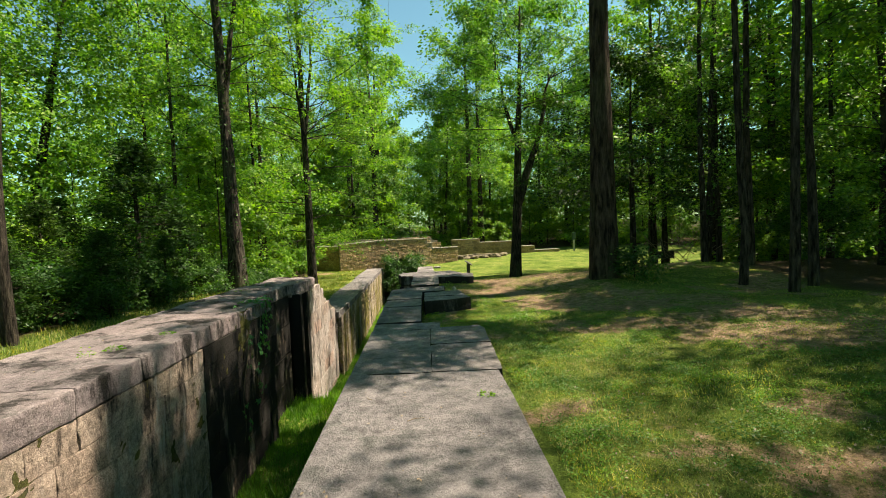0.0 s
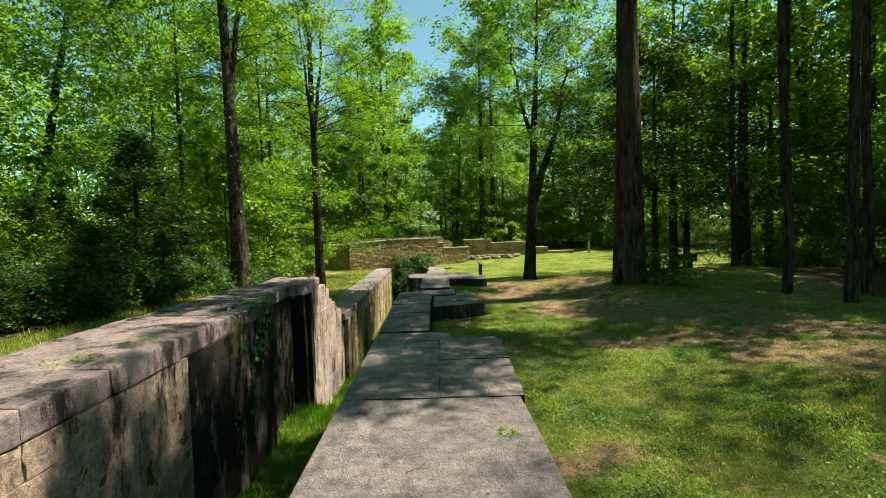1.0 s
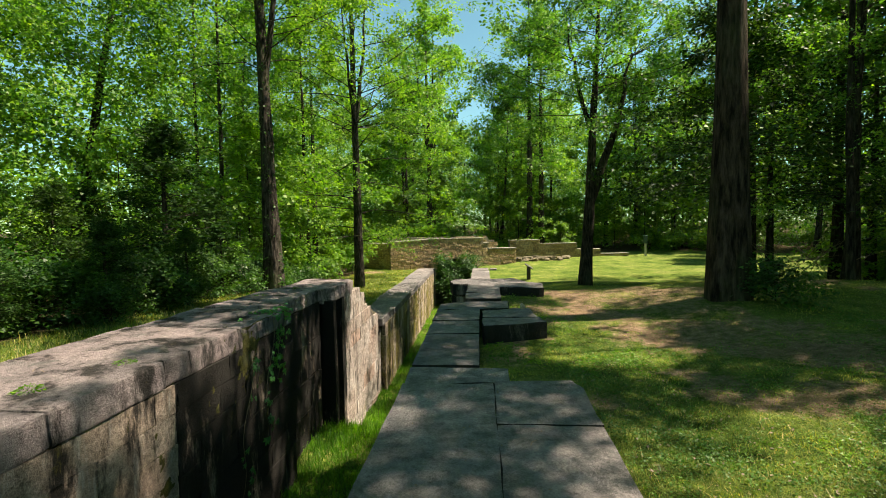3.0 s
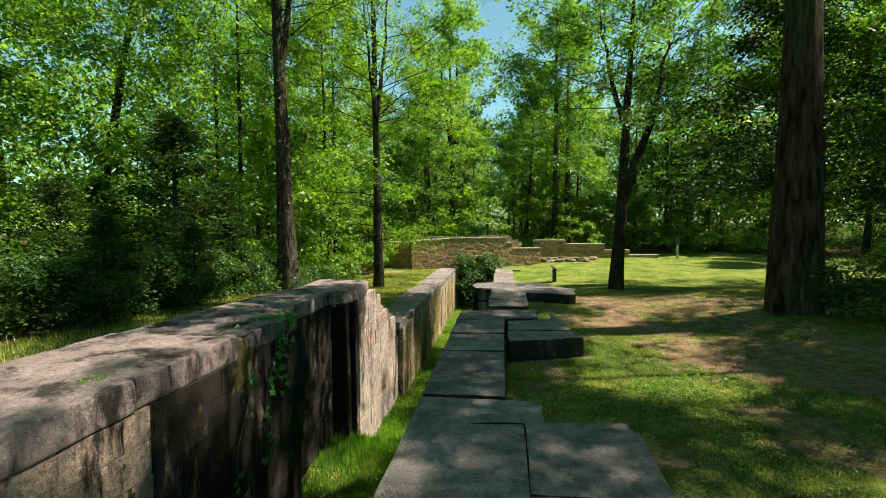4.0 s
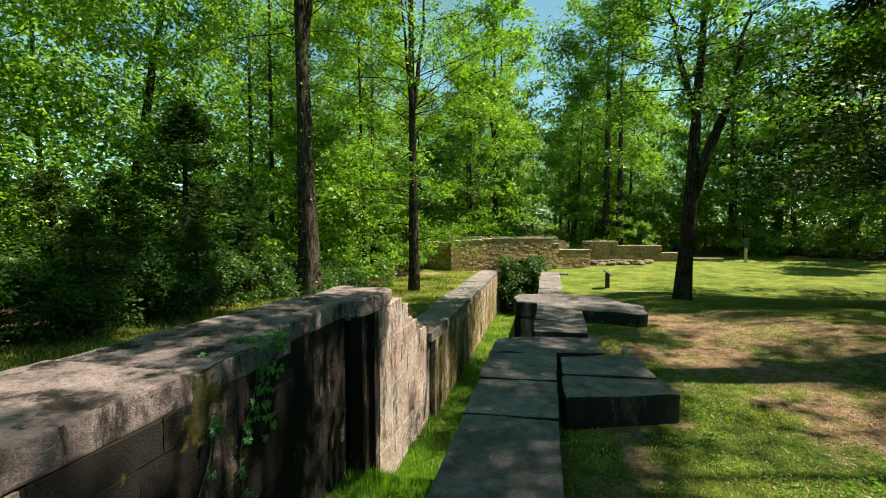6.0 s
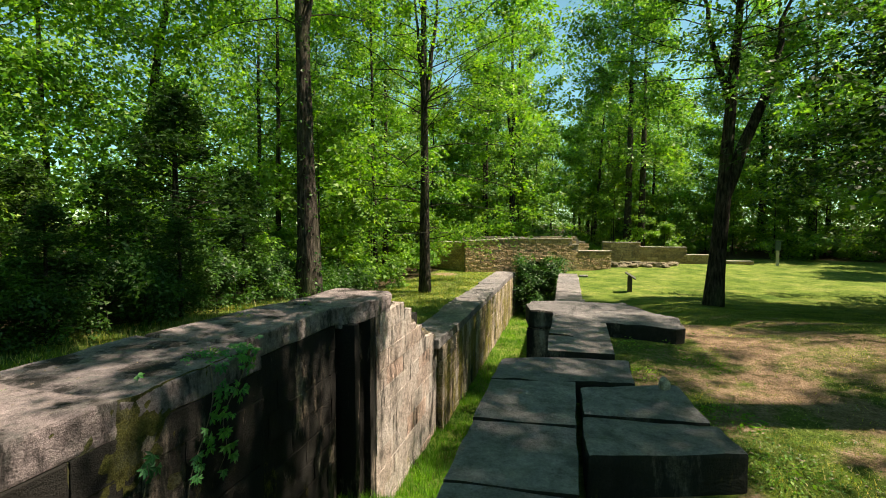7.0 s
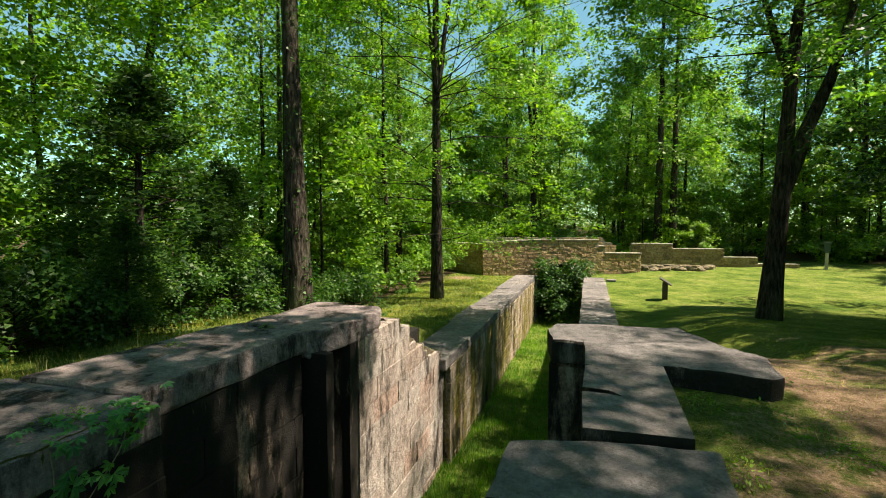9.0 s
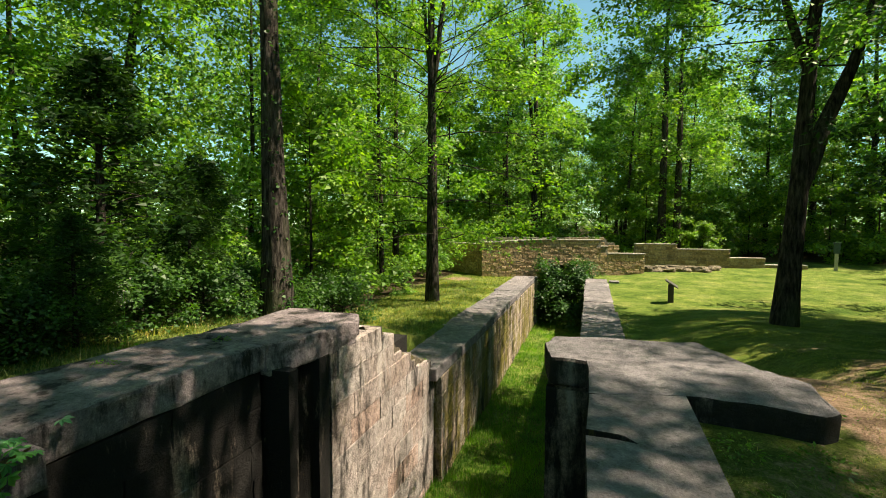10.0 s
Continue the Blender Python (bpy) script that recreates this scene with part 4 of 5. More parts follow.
# woodland: a few grown trees, set out many times
WOODS = [
    tree(11, 20, 0.24, 3.0, 4.6, 46, 24, 0.3, DARK_BARK, LEAF, crown_r=0.72),
    tree(12, 23, 0.28, 4.0, 5.0, 46, 24, 0.31, BARK, LEAF_COOL, crown_r=0.72, forks=((9, 1.4, 0.8, 9, 0.15),)),
    tree(13, 17, 0.18, 1.8, 4.0, 48, 24, 0.29, DARK_BARK, LEAF, crown_r=0.65, up=(0.2, 0.9), lean=(0.03, 0.02)),
    tree(14, 21, 0.22, 5.5, 4.4, 40, 26, 0.3, BARK, LEAF_COOL, crown_r=0.68, lean=(-0.05, 0.03)),
]
WOODS.append(tree(15, 20, 0.14, 7.0, 4.2, 30, 36, 0.18, DARK_BARK, LEAF_COOL, crown_r=0.62))
WOODS.append(tree(16, 21, 0.3, 8.0, 4.5, 34, 28, 0.25, DARK_BARK, LEAF, crown_r=0.7, lean=(0.17, 0.06)))
WOODS.append(tree(17, 28, 0.4, 7.5, 5.4, 50, 28, 0.3, DARK_BARK, LEAF_COOL, crown_r=0.75, bend=0.012))
WOODS.append(tree(18, 26, 0.13, 10.5, 4.4, 30, 36, 0.165, DARK_BARK, LEAF_COOL, crown_r=0.6, bend=0.045))
WOODS.append(tree(19, 17, 0.095, 5.5, 2.8, 20, 26, 0.17, DARK_BARK, LEAF_COOL, crown_r=0.5, twigs=3))
WOODS.append(tree(20, 19, 0.2, 2.5, 4.2, 40, 40, 0.15, DARK_BARK, LEAF_COOL, crown_r=0.55, lean=(0.02, -0.02)))
WOODS.append(tree(24, 19.5, 0.09, 10.5, 2.4, 29, 32, 0.16, DARK_BARK, LEAF_COOL, crown_r=0.55))
YOUNG = [
    tree(21, 7.5, 0.07, 0.7, 2.6, 34, 19, 0.23, DARK_BARK, SHRUB_LEAF, crown_r=0.5, up=(0.0, 0.7), thick=0.1, sides=6, twigs=4),
    tree(22, 5.0, 0.05, 0.3, 2.0, 30, 22, 0.2, DARK_BARK, LEAF, crown_r=0.42, up=(0.1, 0.9), thick=0.12, sides=6, twigs=4),
    tree(23, 6.5, 0.06, 0.6, 2.5, 32, 32, 0.115, DARK_BARK, LEAF_COOL, crown_r=0.42, up=(0.0, 0.8), thick=0.08, sides=6, twigs=4),
]
SHRUBS = [
    tree(31, 2.3, 0.035, 0.1, 1.25, 26, 20, 0.17, DARK_BARK, SHRUB_LEAF, crown_r=0.32, up=(0.25, 1.1), thick=0.1, sides=5, twigs=4),
    tree(32, 1.3, 0.025, 0.05, 0.95, 20, 20, 0.15, DARK_BARK, SHRUB_LEAF, crown_r=0.28, up=(0.2, 1.0), thick=0.08, sides=5, twigs=3),
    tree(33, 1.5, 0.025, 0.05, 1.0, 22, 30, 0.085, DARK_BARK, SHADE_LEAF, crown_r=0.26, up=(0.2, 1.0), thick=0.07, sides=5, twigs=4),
]
# Many trees east of and behind the walkway are added, mostly unseen, for shade.
FIXED = [(-5.5, 56.5, 1, 1.25), (-6.2, 68, 1, 1.3), (-8.8, 59, 1, 1.0), (-7.5, 52.5, 0, 0.9), (-2.5, 93, 1, 0.85), (1.5, 96, 0, 0.9), (-9.5, 72, 1, 1.1), (5.5, 74, 0, 1.1), (-6.5, 84, 1, 1.0), (4.2, 86, 3, 1.0), (-14.4, 28.5, 4, 1.1), (-20.8, 24.9, 5, 1.0), (-25.2, 25.0, 4, 1.2), (-17.5, 31, 4, 1.1), (-12.2, 36, 4, 1.1), (-8.5, 10.3, 7, 0.9), (10.8, -0.8, 4, 1.05), (7.9, 9.6, 10, 1.0), (8.0, 11.3, 10, 1.0), (13.8, 13.4, 4, 0.9), (11.8, 3.2, 4, 0.85), (11.8, 18.8, 9, 0.7), (13.8, 10.8, 8, 1.0), (12.5, 11.8, 9, 0.65), (12.7, 7.2, 9, 0.6), (10.6, 17.0, 8, 1.1), (9.0, 3.3, 7, 1.0), (9.2, 10.6, 8, 1.0), (10.4, 14.3, 8, 1.15), (9.4, 1.5, 7, 0.95), (9.8, -3.5, 4, 1.0), (14.5, 3.0, 4, 1.1), (17, 66, 0, 1.0), (20.5, 65, 1, 1.1), (25, 64.5, 1, 1.15), (29.5, 59, 1, 1.1), (23, 71, 0, 1.1), (15.5, 30.5, 1, 0.95), (6.0, 56.6, 6, 1.0), (7.5, 58.2, 6, 0.95), (13.6, 20.7, 8, 1.2), (17.2, 19.0, 8, 1.2), (19.3, 25.0, 1, 0.9), (17.5, 27.0, 0, 1.0), (19, 13.5, 1, 1.0), (17.8, 9.5, 8, 1.2), (22.5, 20, 1, 1.0), (3.8, -5.5, 4, 1.0), (-7.6, -4.5, 4, 1.1), (7.0, -9.5, 4, 1.1), (-3.0, -10, 4, 1.0), (-9.4, 2.5, 4, 1.0), (-17, 13.5, 9, 1.0), (-19.5, 18.5, 9, 1.1), (-23, 13, 0, 1.0), (-26, 19, 2, 1.1)]


def in_sight(x, y):
    """The part of the plan that the walkway looks out on."""
    return y > 0.95 * x - 6 and (y > -1.1 * x - 5 or y > 8 - x / 1.9)


TRUNKS = [(-14.4, 28.5), (-20.8, 24.9), (-25.2, 25.0), (6.0, 56.6), (7.5, 58.2), (13.6, 20.7)]


def hides(x, y, reach):
    """Whether something at x, y would stand between the walkway and one of the clear trunks."""
    for tx, ty in TRUNKS:
        for ey in (5, 9):
            dx, dy = tx + 0.1, ty - ey
            s = max(0.3, min(0.97, ((x + 0.1) * dx + (y - ey) * dy) / (dx * dx + dy * dy)))
            if math.hypot(x + 0.1 - s * dx, y - ey - s * dy) < reach:
                return True
    return False


kept = []
SUNNY = [(3.9, 6.6, 6.0), (3.2, 15.6, 3.4), (-3.9, 6.6, 4.8), (0.5, 14.5, 3.2), (-3.9, 19.2, 4.6), (-6.5, 26, 4.0), (-6.5, 35, 4.0), (4, 36, 4.5), (10, 38, 4.5), (6, 56, 6), (0, 58, 5), (12, 58, 5), (14, 54, 5), (18, 57, 6), (22, 53, 5), (-3.7, 30, 5.0), (-3.7, 36, 5.0)]


def shade(x, y):
    """Whether a tree at x, y would stand in the sunlight that falls on the open patches of the lawn."""
    for px, py, reach in SUNNY:
        s = max(4.0, min(19.0, ((x - px) * 0.565 + (y - py) * 0.12) / 0.334))
        if math.hypot(x - px - 0.565 * s, y - py - 0.12 * s) < reach:
            return True
    return False


r = random.Random(40)
protos = {}


def put(name, kind, bank, x, y, turn, size, label, group):
    key = (name, kind)
    if key not in protos:
        protos[key] = plant(name, bank[kind], x, y, label, "tree" if "tree" in name else "shrub", group, turn, size)
    else:
        src = protos[key]
        c = copy_thing(src, pose(x, y, float(ground_z(x, y)), 0, 0, turn))
        c.scale = (size,) * 3


WL = ["tall woodland tree with dark trunk and bright green leaves", "large woodland tree with grey-brown forked trunk", "slim woodland tree leafy almost to the ground", "leaning woodland tree with high green crown", "slim tall tree with high open crown", "leaning dark-trunked tree with high leaves", "stout dark trunk of a tall far tree", "very tall slim tree with leaves at its top", "slim dark tree with a narrow leafy crown", "woodland tree with fine leaves down to the undergrowth", "thin tall tree with a small high crown, added for its shade"]
for x, y, k, s in FIXED:
    kept.append((x, y))
    put("woodland_tree", k, WOODS, x, y, r.uniform(0, 360) if k not in (5, 6) else 0, s, WL[k], "woodland round the lock")
tries = 0
while tries < 9000 and len(kept) < 90:
    tries += 1
    x, y = r.uniform(-42, 48), r.uniform(-14, 96)
    d = float(edge_dist(x, y))
    if not 0.8 < d < (17 if y > -4 else 8):
        continue
    if math.hypot(x - 5.3, y - 13.1) < 3 or math.hypot(x + 10.2, y - 17.9) < 2.6 or (x < -7 and y < 6 and x > -10):
        continue
    if x > 12 and y < 20 and r.random() < 0.5:
        continue
    if x > 7 and shade(x, y) or hides(x, y, 1.9) or (not in_sight(x, y) and r.random() < 0.75):
        continue
    gap = (3.4 if x > -7 else 4.9) + 0.16 * d
    if any((x - a) ** 2 + (y - b) ** 2 < gap * gap for a, b in kept):
        continue
    kept.append((x, y))
    k = r.choice((0, 0, 1, 2, 2, 3))
    if math.hypot(x, y - 6) < 21:
        k = 9
    put("woodland_tree", k, WOODS, x, y, r.uniform(0, 360), r.uniform(0.8, 1.15), WL[k], "woodland round the lock")
young = []
tries = 0
while tries < 9000 and len(young) < 58:
    tries += 1
    x, y = r.uniform(-30, 36), r.uniform(2, 72)
    d = float(edge_dist(x, y))
    if not 0.2 < d < 9 or any((x - a) ** 2 + (y - b) ** 2 < 4.4 for a, b in young) or math.hypot(x + 10.2, y - 17.9) < 2.0 or (x < -7 and y < 9 and x > -10.5):
        continue
    if not in_sight(x, y) or hides(x, y, 1.5) or (-13.5 < x < -7 and y < (24 if x > -11.3 else 15)) or (x > 8 and y < 26 and r.random() < 0.55) or (x > 7 and y < 7):
        continue
    young.append((x, y))
    k = r.choice((0, 0, 1))
    if math.hypot(x, y - 6) < 19:
        k = 2
    put("sapling_tree", k, YOUNG, x, y, r.uniform(0, 360), r.uniform(0.7, 1.25), ["young understorey tree with layered green leaves", "bushy sapling with bright green leaves", "young tree with small leaves in the wood's shade"][k], "saplings under the woodland")
shr = []
tries = 0
while tries < 9000 and len(shr) < 58:
    tries += 1
    x, y = r.uniform(-26, 36), r.uniform(-2, 75)
    d = float(edge_dist(x, y))
    if not -0.2 < d < 5 or any((x - a) ** 2 + (y - b) ** 2 < 1.7 for a, b in shr):
        continue
    if not in_sight(x, y) or (-13 < x < -7 and y < 19):
        continue
    shr.append((x, y))
    k = r.choice((0, 1))
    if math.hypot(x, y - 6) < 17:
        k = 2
    put("shrub", k, SHRUBS, x, y, r.uniform(0, 360), r.uniform(0.7, 1.3), ["leafy green shrub at the edge of the wood", "low green undergrowth bush at the wood's edge", "small-leaved bush in the wood's shade"][k], "undergrowth at the wood's edge")
for x, y, s in ((-2.4, 43.1, 1.35), (-1.3, 43.4, 1.3), (-2.0, 44.3, 1.5), (-1.2, 49.8, 1.7), (-3.2, 49.5, 1.6), (-1.6, 51.5, 1.8)):
    put("shrub", 2, SHRUBS, x, y, r.uniform(0, 360), s * 1.65, "small-leaved bush in the wood's shade", "undergrowth at the wood's edge")

# dark evergreen at the wall
def cedar(seed, height, spread):
    r, g = random.Random(seed), np.random.default_rng(seed)
    tb, cl = Tubes(), []
    tb.add([(0, 0, -0.3), (0.05, 0, height * 0.5), (0, 0.05, height)], [0.13, 0.08, 0.02], 8, 0.1)
    for i in range(70):
        h = 0.25 + (height - 0.3) * (i / 70)
        a = i * 2.4 + r.uniform(-0.4, 0.4)
        ln = spread * (1 - (h / height) ** 1.3) * r.uniform(0.55, 1.15) + 0.25
        limb(tb, r, (0, 0, h), (math.cos(a), math.sin(a), r.uniform(-0.05, 0.35)), ln, 0.022, 0.1, 4, cl, 4)
    P = cluster_points(g, cl, 15, 0.33, 0.1)[0]
    return tb.mesh("trunk", DARK_BARK), leaf_mesh("crown", P, 0.2 * g.uniform(0.6, 1.3, len(P)), NEEDLE, 0.3, 0.35, 0.1, seed, True)


ced = plant("cedar_tree", cedar(51, 5.8, 2.2), -10.3, 17.8, "dense dark evergreen cedar at the wood's edge", "tree", "cedars behind the lock wall")
# The smaller copies are added; their dark needles stand for shaded undergrowth.
for x, y, s, a in ((-11.0, 21.3, 0.8, 70), (-13.6, 18.6, 0.7, 160), (-11.4, 14.9, 0.6, 250), (-12.6, 10.4, 0.6, 200), (-8.7, 13.4, 0.42, 20), (-8.3, 15.9, 0.38, 130), (-9.0, 18.9, 0.5, 290), (-9.2, 11.0, 0.4, 340)):
    copy_thing(ced, pose(x, y, float(ground_z(x, y)), 0, 0, a)).scale = (s,) * 3

# far woods behind the first rows of trees: small sprays nearer by, larger ones behind
g = np.random.default_rng(61)
for count, near, far, size, per, reach, seed in ((2300, 3.0, 13, 0.13, 42, 0.62, 65), (8000, 3.5, 14, 0.25, 22, 0.75, 64), (11000, 12, 24, 0.34, 20, 0.9, 62), (5000, 20, 40, 0.66, 16, 1.75, 63)):
    C = []
    while len(C) < count:
        x, y = g.uniform(-75, 85, 6000), g.uniform(-35, 130, 6000)
        d = edge_dist(x, y)
        ok = (d > near) & (d < far) & ((y > -6) | (g.uniform(0, 1, 6000) < 0.3)) & ((x < 7) | (y > 30) | (g.uniform(0, 1, 6000) < (0.16 if near < 10 else 0.55)))
        ok &= (np.hypot(x, y - 6) < 23) & (x < 0) if size < 0.2 else np.hypot(x, y - 6) > 21
        hz = 0.6 + g.uniform(0, 1, 6000) ** 1.25 * (19 + 5 * soft_noise(x, y, 0.3, 4))
        ok &= soft_noise(x + hz * 0.6, y - hz * 0.9, 0.8, 1) > -0.3
        C += [(p, 1.0) for p in np.stack([x, y, ground_z(x, y) + hz], 1)[ok]]
    P, N, D = cluster_points(g, C[:count], per, reach, 0.22 * reach)
    obj("far_woods", leaf_mesh("far_woods", P, size * g.uniform(0.7, 1.3, len(P)), LEAF_COOL, 0.5, 0.8, 0.2, seed, True, N, D), label="dense green woodland in the distance", kind="stuff", category="woods")

# ---- grass ----
def scatter(g, n, x0, x1, y0, y1, weight):
    out = []
    while len(out) < n:
        x, y = g.uniform(x0, x1, n * 2), g.uniform(y0, y1, n * 2)
        ok = g.uniform(0, 1, n * 2) < weight(x, y)
        out += list(np.stack([x, y], 1)[ok])
    return np.array(out[:n])


def off_stone(x, y):
    wide = (x < 1.2) & (y < 8.15) | (x < 0.16) & (y < 13.3) | (x < 1.85) & (y > 13.25) & (y < 17.1) & (x < np.where(y > 14.7, 1.85, 0.65)) | (x < 0.98) & (y > 17)
    wide |= (x < 1.3) & (y > 10.7) & (y < 12.4) | (x < 0.75) & (y > 12.2) & (y < 13.2) | (x < 0.48) & (y < 8.8)
    return ~wide


g = np.random.default_rng(71)
w = lambda x, y: off_stone(x, y) * np.clip(1.02 - 1.7 * soil_mask(x, y), 0.02, 1) * np.clip(3.2 / (1.5 + np.hypot(x, np.maximum(y - 5, 0))), 0, 1) * (edge_dist(x, y) < 0)
Q = scatter(g, 200000, 0.1, 10, 1.2, 30, w)
hgt = g.gamma(4, 0.0052, len(Q))
obj("lawn_grass", short_blades("lawn_grass", np.column_stack([Q, ground_z(Q[:, 0], Q[:, 1]) - 0.005]), hgt, 0.0045, GRASS, 0.9, 72), label="short patchy lawn grass beside the walkway", kind="stuff", category="grass")
wc = lambda x, y: off_stone(x, y) * np.clip(0.25 + 0.7 * soft_noise(x, y, 2.3, 12), 0.04, 1) * np.clip(1 - 1.6 * soil_mask(x, y), 0, 1) * np.clip(3 / (1.2 + np.maximum(y - 5, 0)), 0, 1)
Q = scatter(g, 64000, 1.1, 7, 1.6, 12, wc)
obj("lawn_clover", leaf_mesh("lawn_clover", np.column_stack([Q, ground_z(Q[:, 0], Q[:, 1]) + g.uniform(0.005, 0.05, len(Q))]), g.uniform(0.01, 0.028, len(Q)), CLOVER, 0.55, 0.7, 0.0, 75, True), label="small broad-leaved clover and weeds in the lawn", kind="stuff", category="weeds")
w2 = lambda x, y: np.clip(9 / (4 + np.abs(y - 12)), 0, 1)
Q = scatter(g, 95000, -4.2, -0.7, 6.5, 43, w2)
hgt = g.gamma(5, 0.024, len(Q)) * (0.7 + 0.5 * (soft_noise(Q[:, 0], Q[:, 1], 1.1, 2) > 0))
obj("canal_grass", short_blades("canal_grass", np.column_stack([Q, ground_z(Q[:, 0], Q[:, 1]) - 0.01]), hgt, 0.011, TALL_GRASS, 0.4, 73), label="lush bright green grass on the dry canal bed", kind="stuff", category="grass")
w3 = lambda x, y: (edge_dist(x, y) < 0) * np.clip(1 - 1.5 * soil_mask(x, y), 0.05, 1) * ((x < -6.1) | (y > 21) & (x < -5.1))
Q = scatter(g, 45000, -9.8, -5.05, 2, 42, w3)
obj("bank_grass", short_blades("bank_grass", np.column_stack([Q, ground_z(Q[:, 0], Q[:, 1]) - 0.01]), g.gamma(4, 0.02, len(Q)), 0.009, GRASS, 0.5, 74), label="mown grass bank behind the lock wall", kind="stuff", category="grass")

# weeds and vines on the masonry
def tuft(x, y, z, n, reach, h, seed):
    """A low weed: small leaves over a few stalks."""
    g = np.random.default_rng(seed)
    a, q = g.uniform(0, 2 * np.pi, n), np.sqrt(g.uniform(0, 1, n))
    P = np.column_stack([x + np.cos(a) * q * reach, y + np.sin(a) * q * reach, z + h * g.uniform(0.05, 1, n) * (1.1 - q)])
    e = obj("weed_tuft", leaf_mesh("weed_tuft", P, g.uniform(0.02, 0.05, n), TALL_GRASS if seed % 2 else SHRUB_LEAF, 0.4, 0.45, 0.0, seed), label="small green weed growing from a joint or the turf", category="weed", kind="stuff")
    return e


for i, (x, y, z, n, q, h) in enumerate([(-4.35, 8.6, 0.0, 110, 0.12, 0.06), (-4.6, 7.6, 0.0, 150, 0.14, 0.08), (-4.75, 7.2, 0.0, 50, 0.1, 0.25), (-5.2, 10.6, -0.04, 60, 0.1, 0.05), (-5.3, 14.2, 0.0, 90, 0.14, 0.06), (-4.3, 12.2, -0.05, 160, 0.25, 0.1), (0.8, 4.9, 0.0, 60, 0.08, 0.03), (-5.6, 16.4, 0.03, 120, 0.2, 0.1), (-4.9, 15.5, 0.0, 60, 0.1, 0.07), (-4.2, 18.5, -0.68, 90, 0.2, 0.07), (-4.25, 19.5, -1.4, 160, 0.25, 0.12), (-4.4, 20.9, -1.8, 240, 0.25, 0.2), (-4.2, 21.4, -1.95, 180, 0.2, 0.15), (0.3, 13.2, -0.2, 160, 0.2, 0.12), (0.9, 14.45, -0.22, 420, 0.3, 0.26), (1.4, 14.4, -0.2, 380, 0.34, 0.2), (1.0, 13.7, -0.2, 320, 0.4, 0.12), (1.7, 13.9, -0.18, 260, 0.35, 0.12), (0.95, 13.2, -0.2, 300, 0.3, 0.16), (1.5, 12.2, -0.2, 300, 0.3, 0.12), (1.6, 11.3, -0.22, 240, 0.3, 0.1), (0.6, 9.6, -0.24, 360, 0.4, 0.12), (1.1, 9.2, -0.22, 360, 0.45, 0.1), (0.5, 10.4, -0.26, 200, 0.3, 0.08), (1.5, 10.6, -0.26, 220, 0.3, 0.1), (1.9, 9.3, -0.2, 500, 0.5, 0.1), (2.5, 9.7, -0.2, 500, 0.5, 0.1), (1.9, 15.4, -0.2, 160, 0.3, 0.15), (2.1, 14.6, -0.2, 140, 0.3, 0.1)]):
    tuft(x, y, z, n, q, h, 200 + i)
def creeper_mesh(name, C, S, seed, lie=0.0):
    """Leaves of five pointed fingers; lie 0 hangs them on the wall face, 1 lays them flat."""
    g = np.random.default_rng(seed)
    verts, faces = [], []
    for c, size in zip(C, S):
        n = Vector((1 - lie, g.normal(0, 0.3), 0.25 + lie + g.normal(0, 0.2))).normalized()
        down = Vector((g.normal(0, 0.4) + lie, g.normal(0, 0.5), -1 + lie))
        down = (down - n * down.dot(n)).normalized()
        side = n.cross(down)
        for k in range(5):
            a = (k - 2) * 0.72 + g.normal(0, 0.08)
            d = down * math.cos(a) + side * math.sin(a)
            w = n.cross(d)
            ln = size * (1.0 - 0.13 * abs(k - 2))
            p, o = Vector(c), len(verts)
            verts += [p, p + d * ln * 0.55 + w * ln * 0.2 + n * ln * 0.05, p + d * ln - n * ln * 0.12, p + d * ln * 0.55 - w * ln * 0.2 + n * ln * 0.05]
            faces.append((o, o + 1, o + 2, o + 3))
    return mesh_of(name, verts, faces, VINE_LEAF)


g = np.random.default_rng(90)
for (y, z0, z1, n, sd) in ((11.8, -0.05, -2.4, 80, 1), (12.35, 0.0, -1.3, 60, 2), (10.9, -0.6, -2.9, 34, 3)):
    t = g.uniform(0, 1, n) ** 1.3
    P = np.column_stack([LFACE + 0.03 + g.uniform(0, 0.13, n), y - 0.5 * t + 0.1 * np.sin(t * 9) + g.normal(0, 0.07, n), z0 + (z1 - z0) * t + g.normal(0, 0.04, n)])
    v = empty("climbing_vine", Matrix.Identity(4), "green climbing vine hanging over the lock wall", "vine", "vines on the lock wall")
    P = P[::2]
    obj("leaves", creeper_mesh("leaves", P, g.uniform(0.07, 0.13, len(P)), sd), v)
    tb = Tubes()
    tb.add([(LFACE + 0.03, y - 0.5 * q + 0.1 * math.sin(q * 9), z0 + (z1 - z0) * q) for q in np.linspace(0, 1, 14)], [0.008 - 0.005 * q for q in np.linspace(0, 1, 14)], 4)
    obj("stem", tb.mesh("stem", TWIG), v)
P = np.column_stack([g.uniform(-4.3, -3.86, 150), g.normal(12.3, 0.3, 150), g.uniform(-0.06, 0.03, 150)])
v = empty("creeper", Matrix.Identity(4), "leafy creeper on the worn coping edge", "vine", "vines on the lock wall")
obj("leaves", creeper_mesh("leaves", P[::3], g.uniform(0.06, 0.11, 50), 9, 0.8), v)
v = empty("flower_stalk", pose(-6.3, 15.2, float(ground_z(-6.3, 15.2))), "tall pale wildflower stalk behind the wall", "wildflower")
tb = Tubes()
tb.add([(0, 0, 0), (0.02, 0, 0.5), (-0.01, 0.02, 1.15)], [0.007, 0.006, 0.004], 5)
obj("stem", tb.mesh("stem", TALL_GRASS), v)
P = np.column_stack([g.normal(0, 0.06, 40), g.normal(0, 0.06, 40), g.normal(1.12, 0.09, 40)])
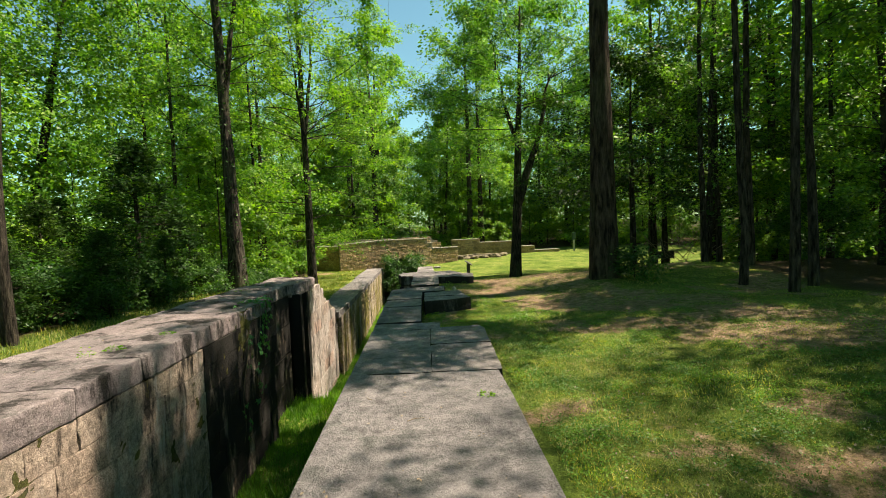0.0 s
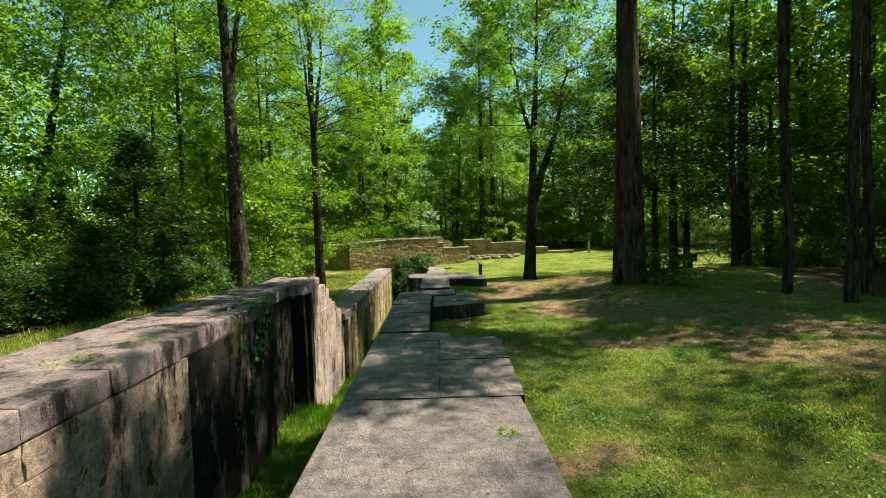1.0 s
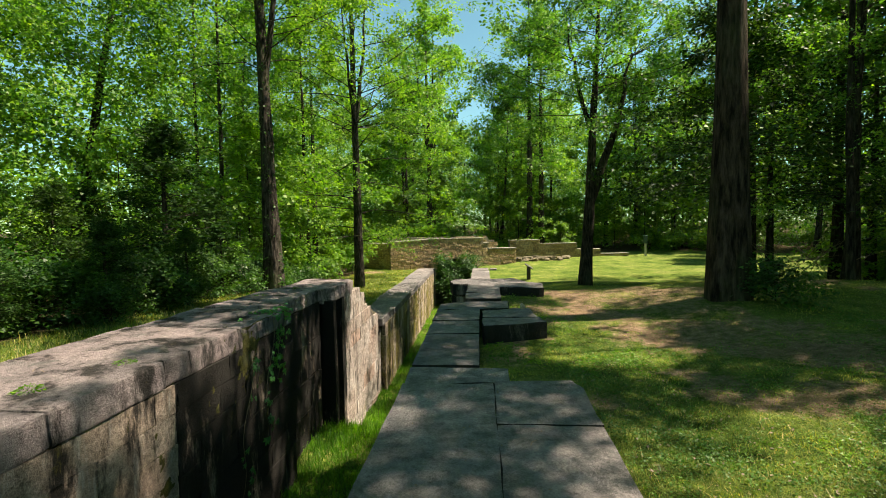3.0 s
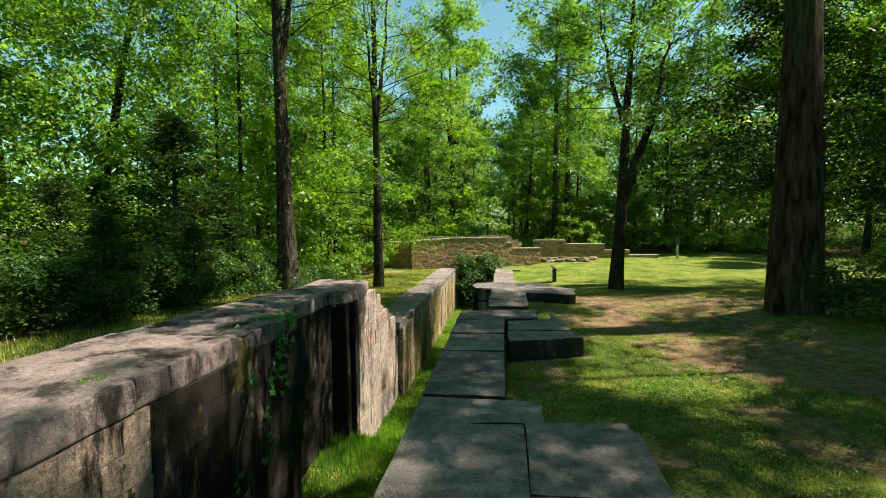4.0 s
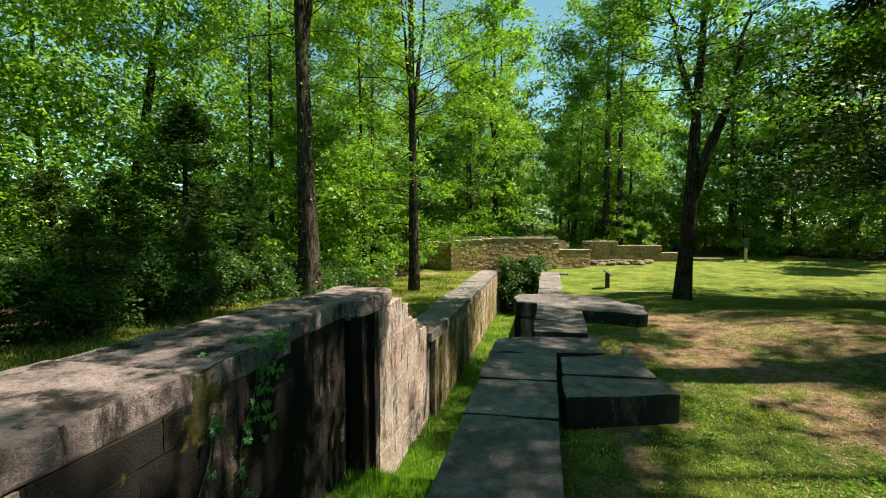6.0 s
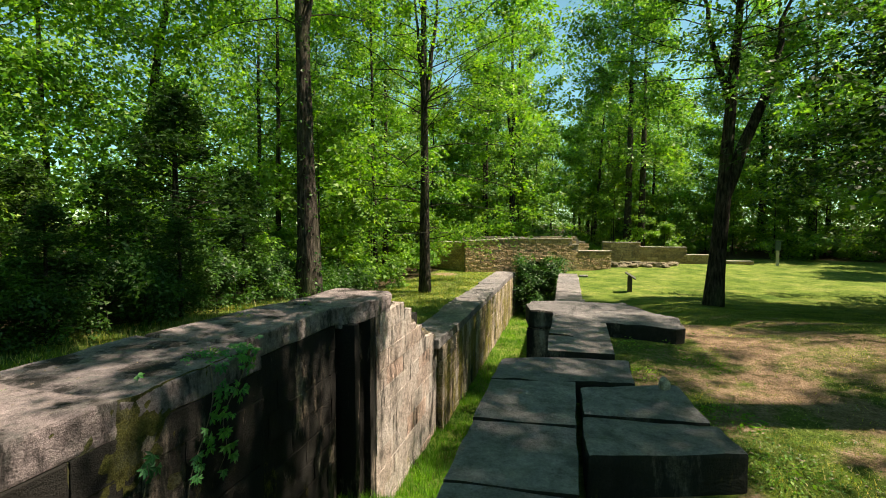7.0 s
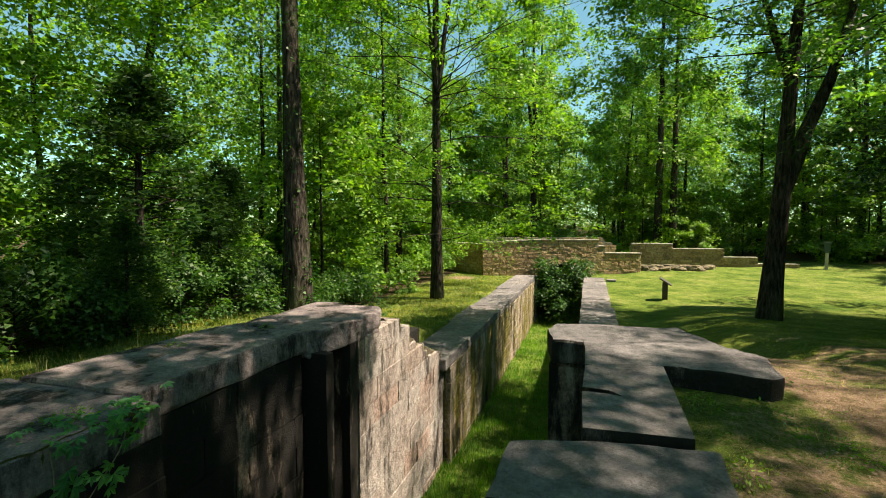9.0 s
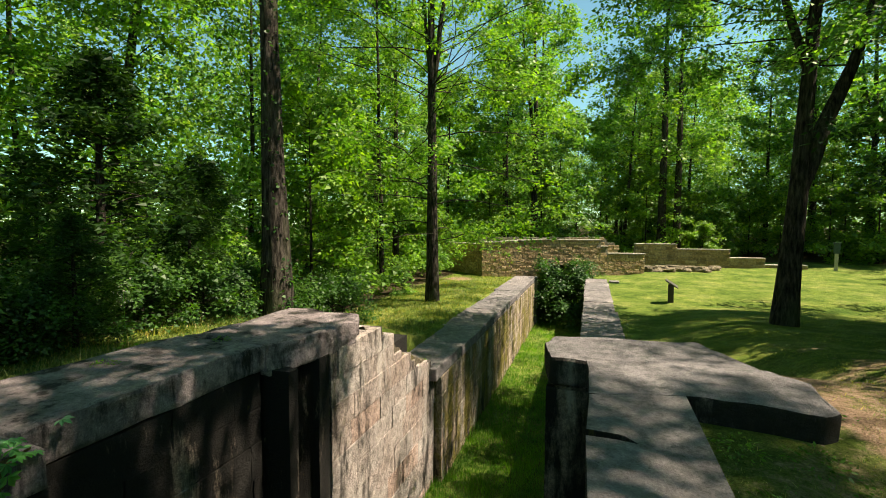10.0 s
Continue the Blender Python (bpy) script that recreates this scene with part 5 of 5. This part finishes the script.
tagged(obj("flower_head", leaf_mesh("flower_head", P, 0.035, PALE_POST, 0.2, 0.8, 0, 5), v), kind="stuff")
P = np.column_stack([g.normal(0, 0.1, 50), g.normal(0, 0.1, 50), g.uniform(0.1, 0.7, 50)])
obj("leaves", leaf_mesh("leaves", P, 0.09, TALL_GRASS, 0.3, 0.4, 0, 6), v)

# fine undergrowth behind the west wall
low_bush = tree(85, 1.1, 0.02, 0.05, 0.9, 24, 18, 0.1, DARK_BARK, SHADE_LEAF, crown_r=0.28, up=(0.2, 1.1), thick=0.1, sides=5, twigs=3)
first = None
r = random.Random(86)
for i in range(25):
    y = 10.5 + (i % 16) * 0.95 + r.uniform(-0.3, 0.3)
    x = (-8.6 if i < 16 else -9.7) + r.uniform(-0.5, 0.4) - (0.9 if y < 12.5 else 0)
    if first is None:
        first = plant("undergrowth", low_bush, x, y, "dark low undergrowth along the wood's edge", "shrub", "undergrowth behind the lock wall")
    else:
        copy_thing(first, pose(x, y, float(ground_z(x, y)), 0, 0, r.uniform(0, 360))).scale = (r.uniform(0.6, 1.15),) * 3

# bush at the foot of the pine
plant("bush", tree(81, 0.45, 0.015, 0.03, 0.6, 16, 22, 0.08, DARK_BARK, SHADE_LEAF, crown_r=0.22, up=(0.3, 1.2), thick=0.1, sides=5, twigs=3), 5.9, 12.6, "low leafy weeds round the foot of the pine", "shrub")

# ---- park fittings ----
s = empty("interpretive_sign", pose(3.36, 33.5, float(ground_z(3.36, 33.5)), 0, 0, 82), "low angled interpretive sign on dark metal posts", "sign")
part("post", box_bm(-0.13, -0.05, -0.12, 0.12, -0.2, 0.82, 0.006), SIGN_METAL, s)
part("post", box_bm(0.05, 0.13, -0.12, 0.12, -0.2, 0.82, 0.006), SIGN_METAL, s)
bm = box_bm(-0.45, 0.45, -0.3, 0.3, -0.02, 0.02, 0.006)
bm.transform(pose(0, -0.02, 0.86, 32, 0, 0))
panel = part("panel", bm, SIGN_METAL, s)
bm = box_bm(-0.41, 0.41, -0.26, 0.26, 0.021, 0.027)
bm.transform(pose(0, -0.02, 0.86, 32, 0, 0))
part("sign_face", bm, SIGN_FACE, panel, "faded printed panel face")
s = empty("trail_marker", pose(16.9, 51.1, float(ground_z(16.9, 51.1)), 0, 0, -15), "pale wooden post carrying a dark green box", "marker post")
part("post", box_bm(-0.1, 0.1, -0.1, 0.1, -0.3, 1.25, 0.01), PALE_POST, s)
part("box", box_bm(-0.18, 0.18, -0.14, 0.14, 1.25, 2.0, 0.02), GREEN_PAINT, s)
part("lid", box_bm(-0.22, 0.22, -0.18, 0.18, 2.0, 2.05, 0.015), GREEN_PAINT, s)
s = empty("pedestal_grill", pose(13.9, 26.0, float(ground_z(13.9, 26.0)), 0, 0, 20), "rusted iron park grill on a pedestal", "grill")
part("pedestal", box_bm(-0.06, 0.06, -0.06, 0.06, -0.2, 0.75, 0.01), IRON, s)
part("pedestal", box_bm(0.24, 0.32, -0.04, 0.04, -0.2, 0.75, 0.01), IRON, s)
bm = box_bm(-0.42, 0.42, -0.25, 0.25, 0.75, 1.15, 0.02)
bmesh.ops.delete(bm, geom=[f for f in bm.faces if f.normal.z > 0.9], context="FACES")
fire = part("firebox", bm, IRON, s)
for i in range(7):
    part("grate_bar", box_bm(-0.4, 0.4, -0.21 + i * 0.07, -0.195 + i * 0.07, 1.1, 1.115), IRON, fire)

# dead branches in the shade on the east side
tb = Tubes()
r = random.Random(77)
for i in range(26):
    a, x0 = r.uniform(0, 6.28), r.uniform(-1.2, 1.2)
    p = Vector((x0, r.uniform(-1, 1), r.uniform(0, 1.2)))
    d = Vector((math.cos(a), math.sin(a), r.uniform(0.1, 1.0)))
    tb.add([p, p + d * 0.8, p + d * 1.5 + Vector((0, 0, r.uniform(-0.3, 0.3)))], [0.016, 0.011, 0.004], 4)
v = empty("dead_brush", pose(12.2, 21.5, float(ground_z(12.2, 21.5)), 0, 0, 0), "tangle of bare dead branches at the wood's edge", "brushwood")
obj("branches", tb.mesh("branches", TWIG), v)

# fallen leaf scraps and grit on the stones and the soil
g = np.random.default_rng(95)
n = 150
X2, Y2 = g.uniform(-0.65, 1.0, n), g.uniform(1.5, 8.1, n)
P = np.column_stack([X2, Y2, np.full(n, 0.006)])
X3, Y3 = g.uniform(-6.0, -4.0, n), g.uniform(3, 12.5, n)
P = np.concatenate([P, np.column_stack([X3, Y3, np.full(n, 0.008)])])
X4, Y4 = g.uniform(1.3, 8, 7000), g.uniform(2, 19, 7000)
P = np.concatenate([P, np.column_stack([X4, Y4, ground_z(X4, Y4) + 0.012])])
obj("leaf_scraps", leaf_mesh("leaf_scraps", P, g.uniform(0.015, 0.045, len(P)), TWIG, 0.93, 0.5, 0.0, 96), label="dry brown leaf scraps on stone and soil", kind="stuff", category="leaf litter")
for x, y, a, ln in ((0.02, 4.35, 0.4, 0.16), (-0.35, 4.9, 2.3, 0.1), (0.5, 6.6, 1.1, 0.13), (-0.2, 9.4, 2.8, 0.15)):
    tb = Tubes()
    tb.add([(0, 0, 0.004), (ln * 0.5, 0.012, 0.008), (ln, -0.01, 0.004)], [0.004, 0.0035, 0.002], 5)
    obj("fallen_twig", tb.mesh("fallen_twig", TWIG), label="short dry twig lying on the walkway stones", category="twig", group="twigs on the walkway").matrix_world = pose(x, y, 0.004 if y < 8.2 else 0.024, 0, 0, math.degrees(a))
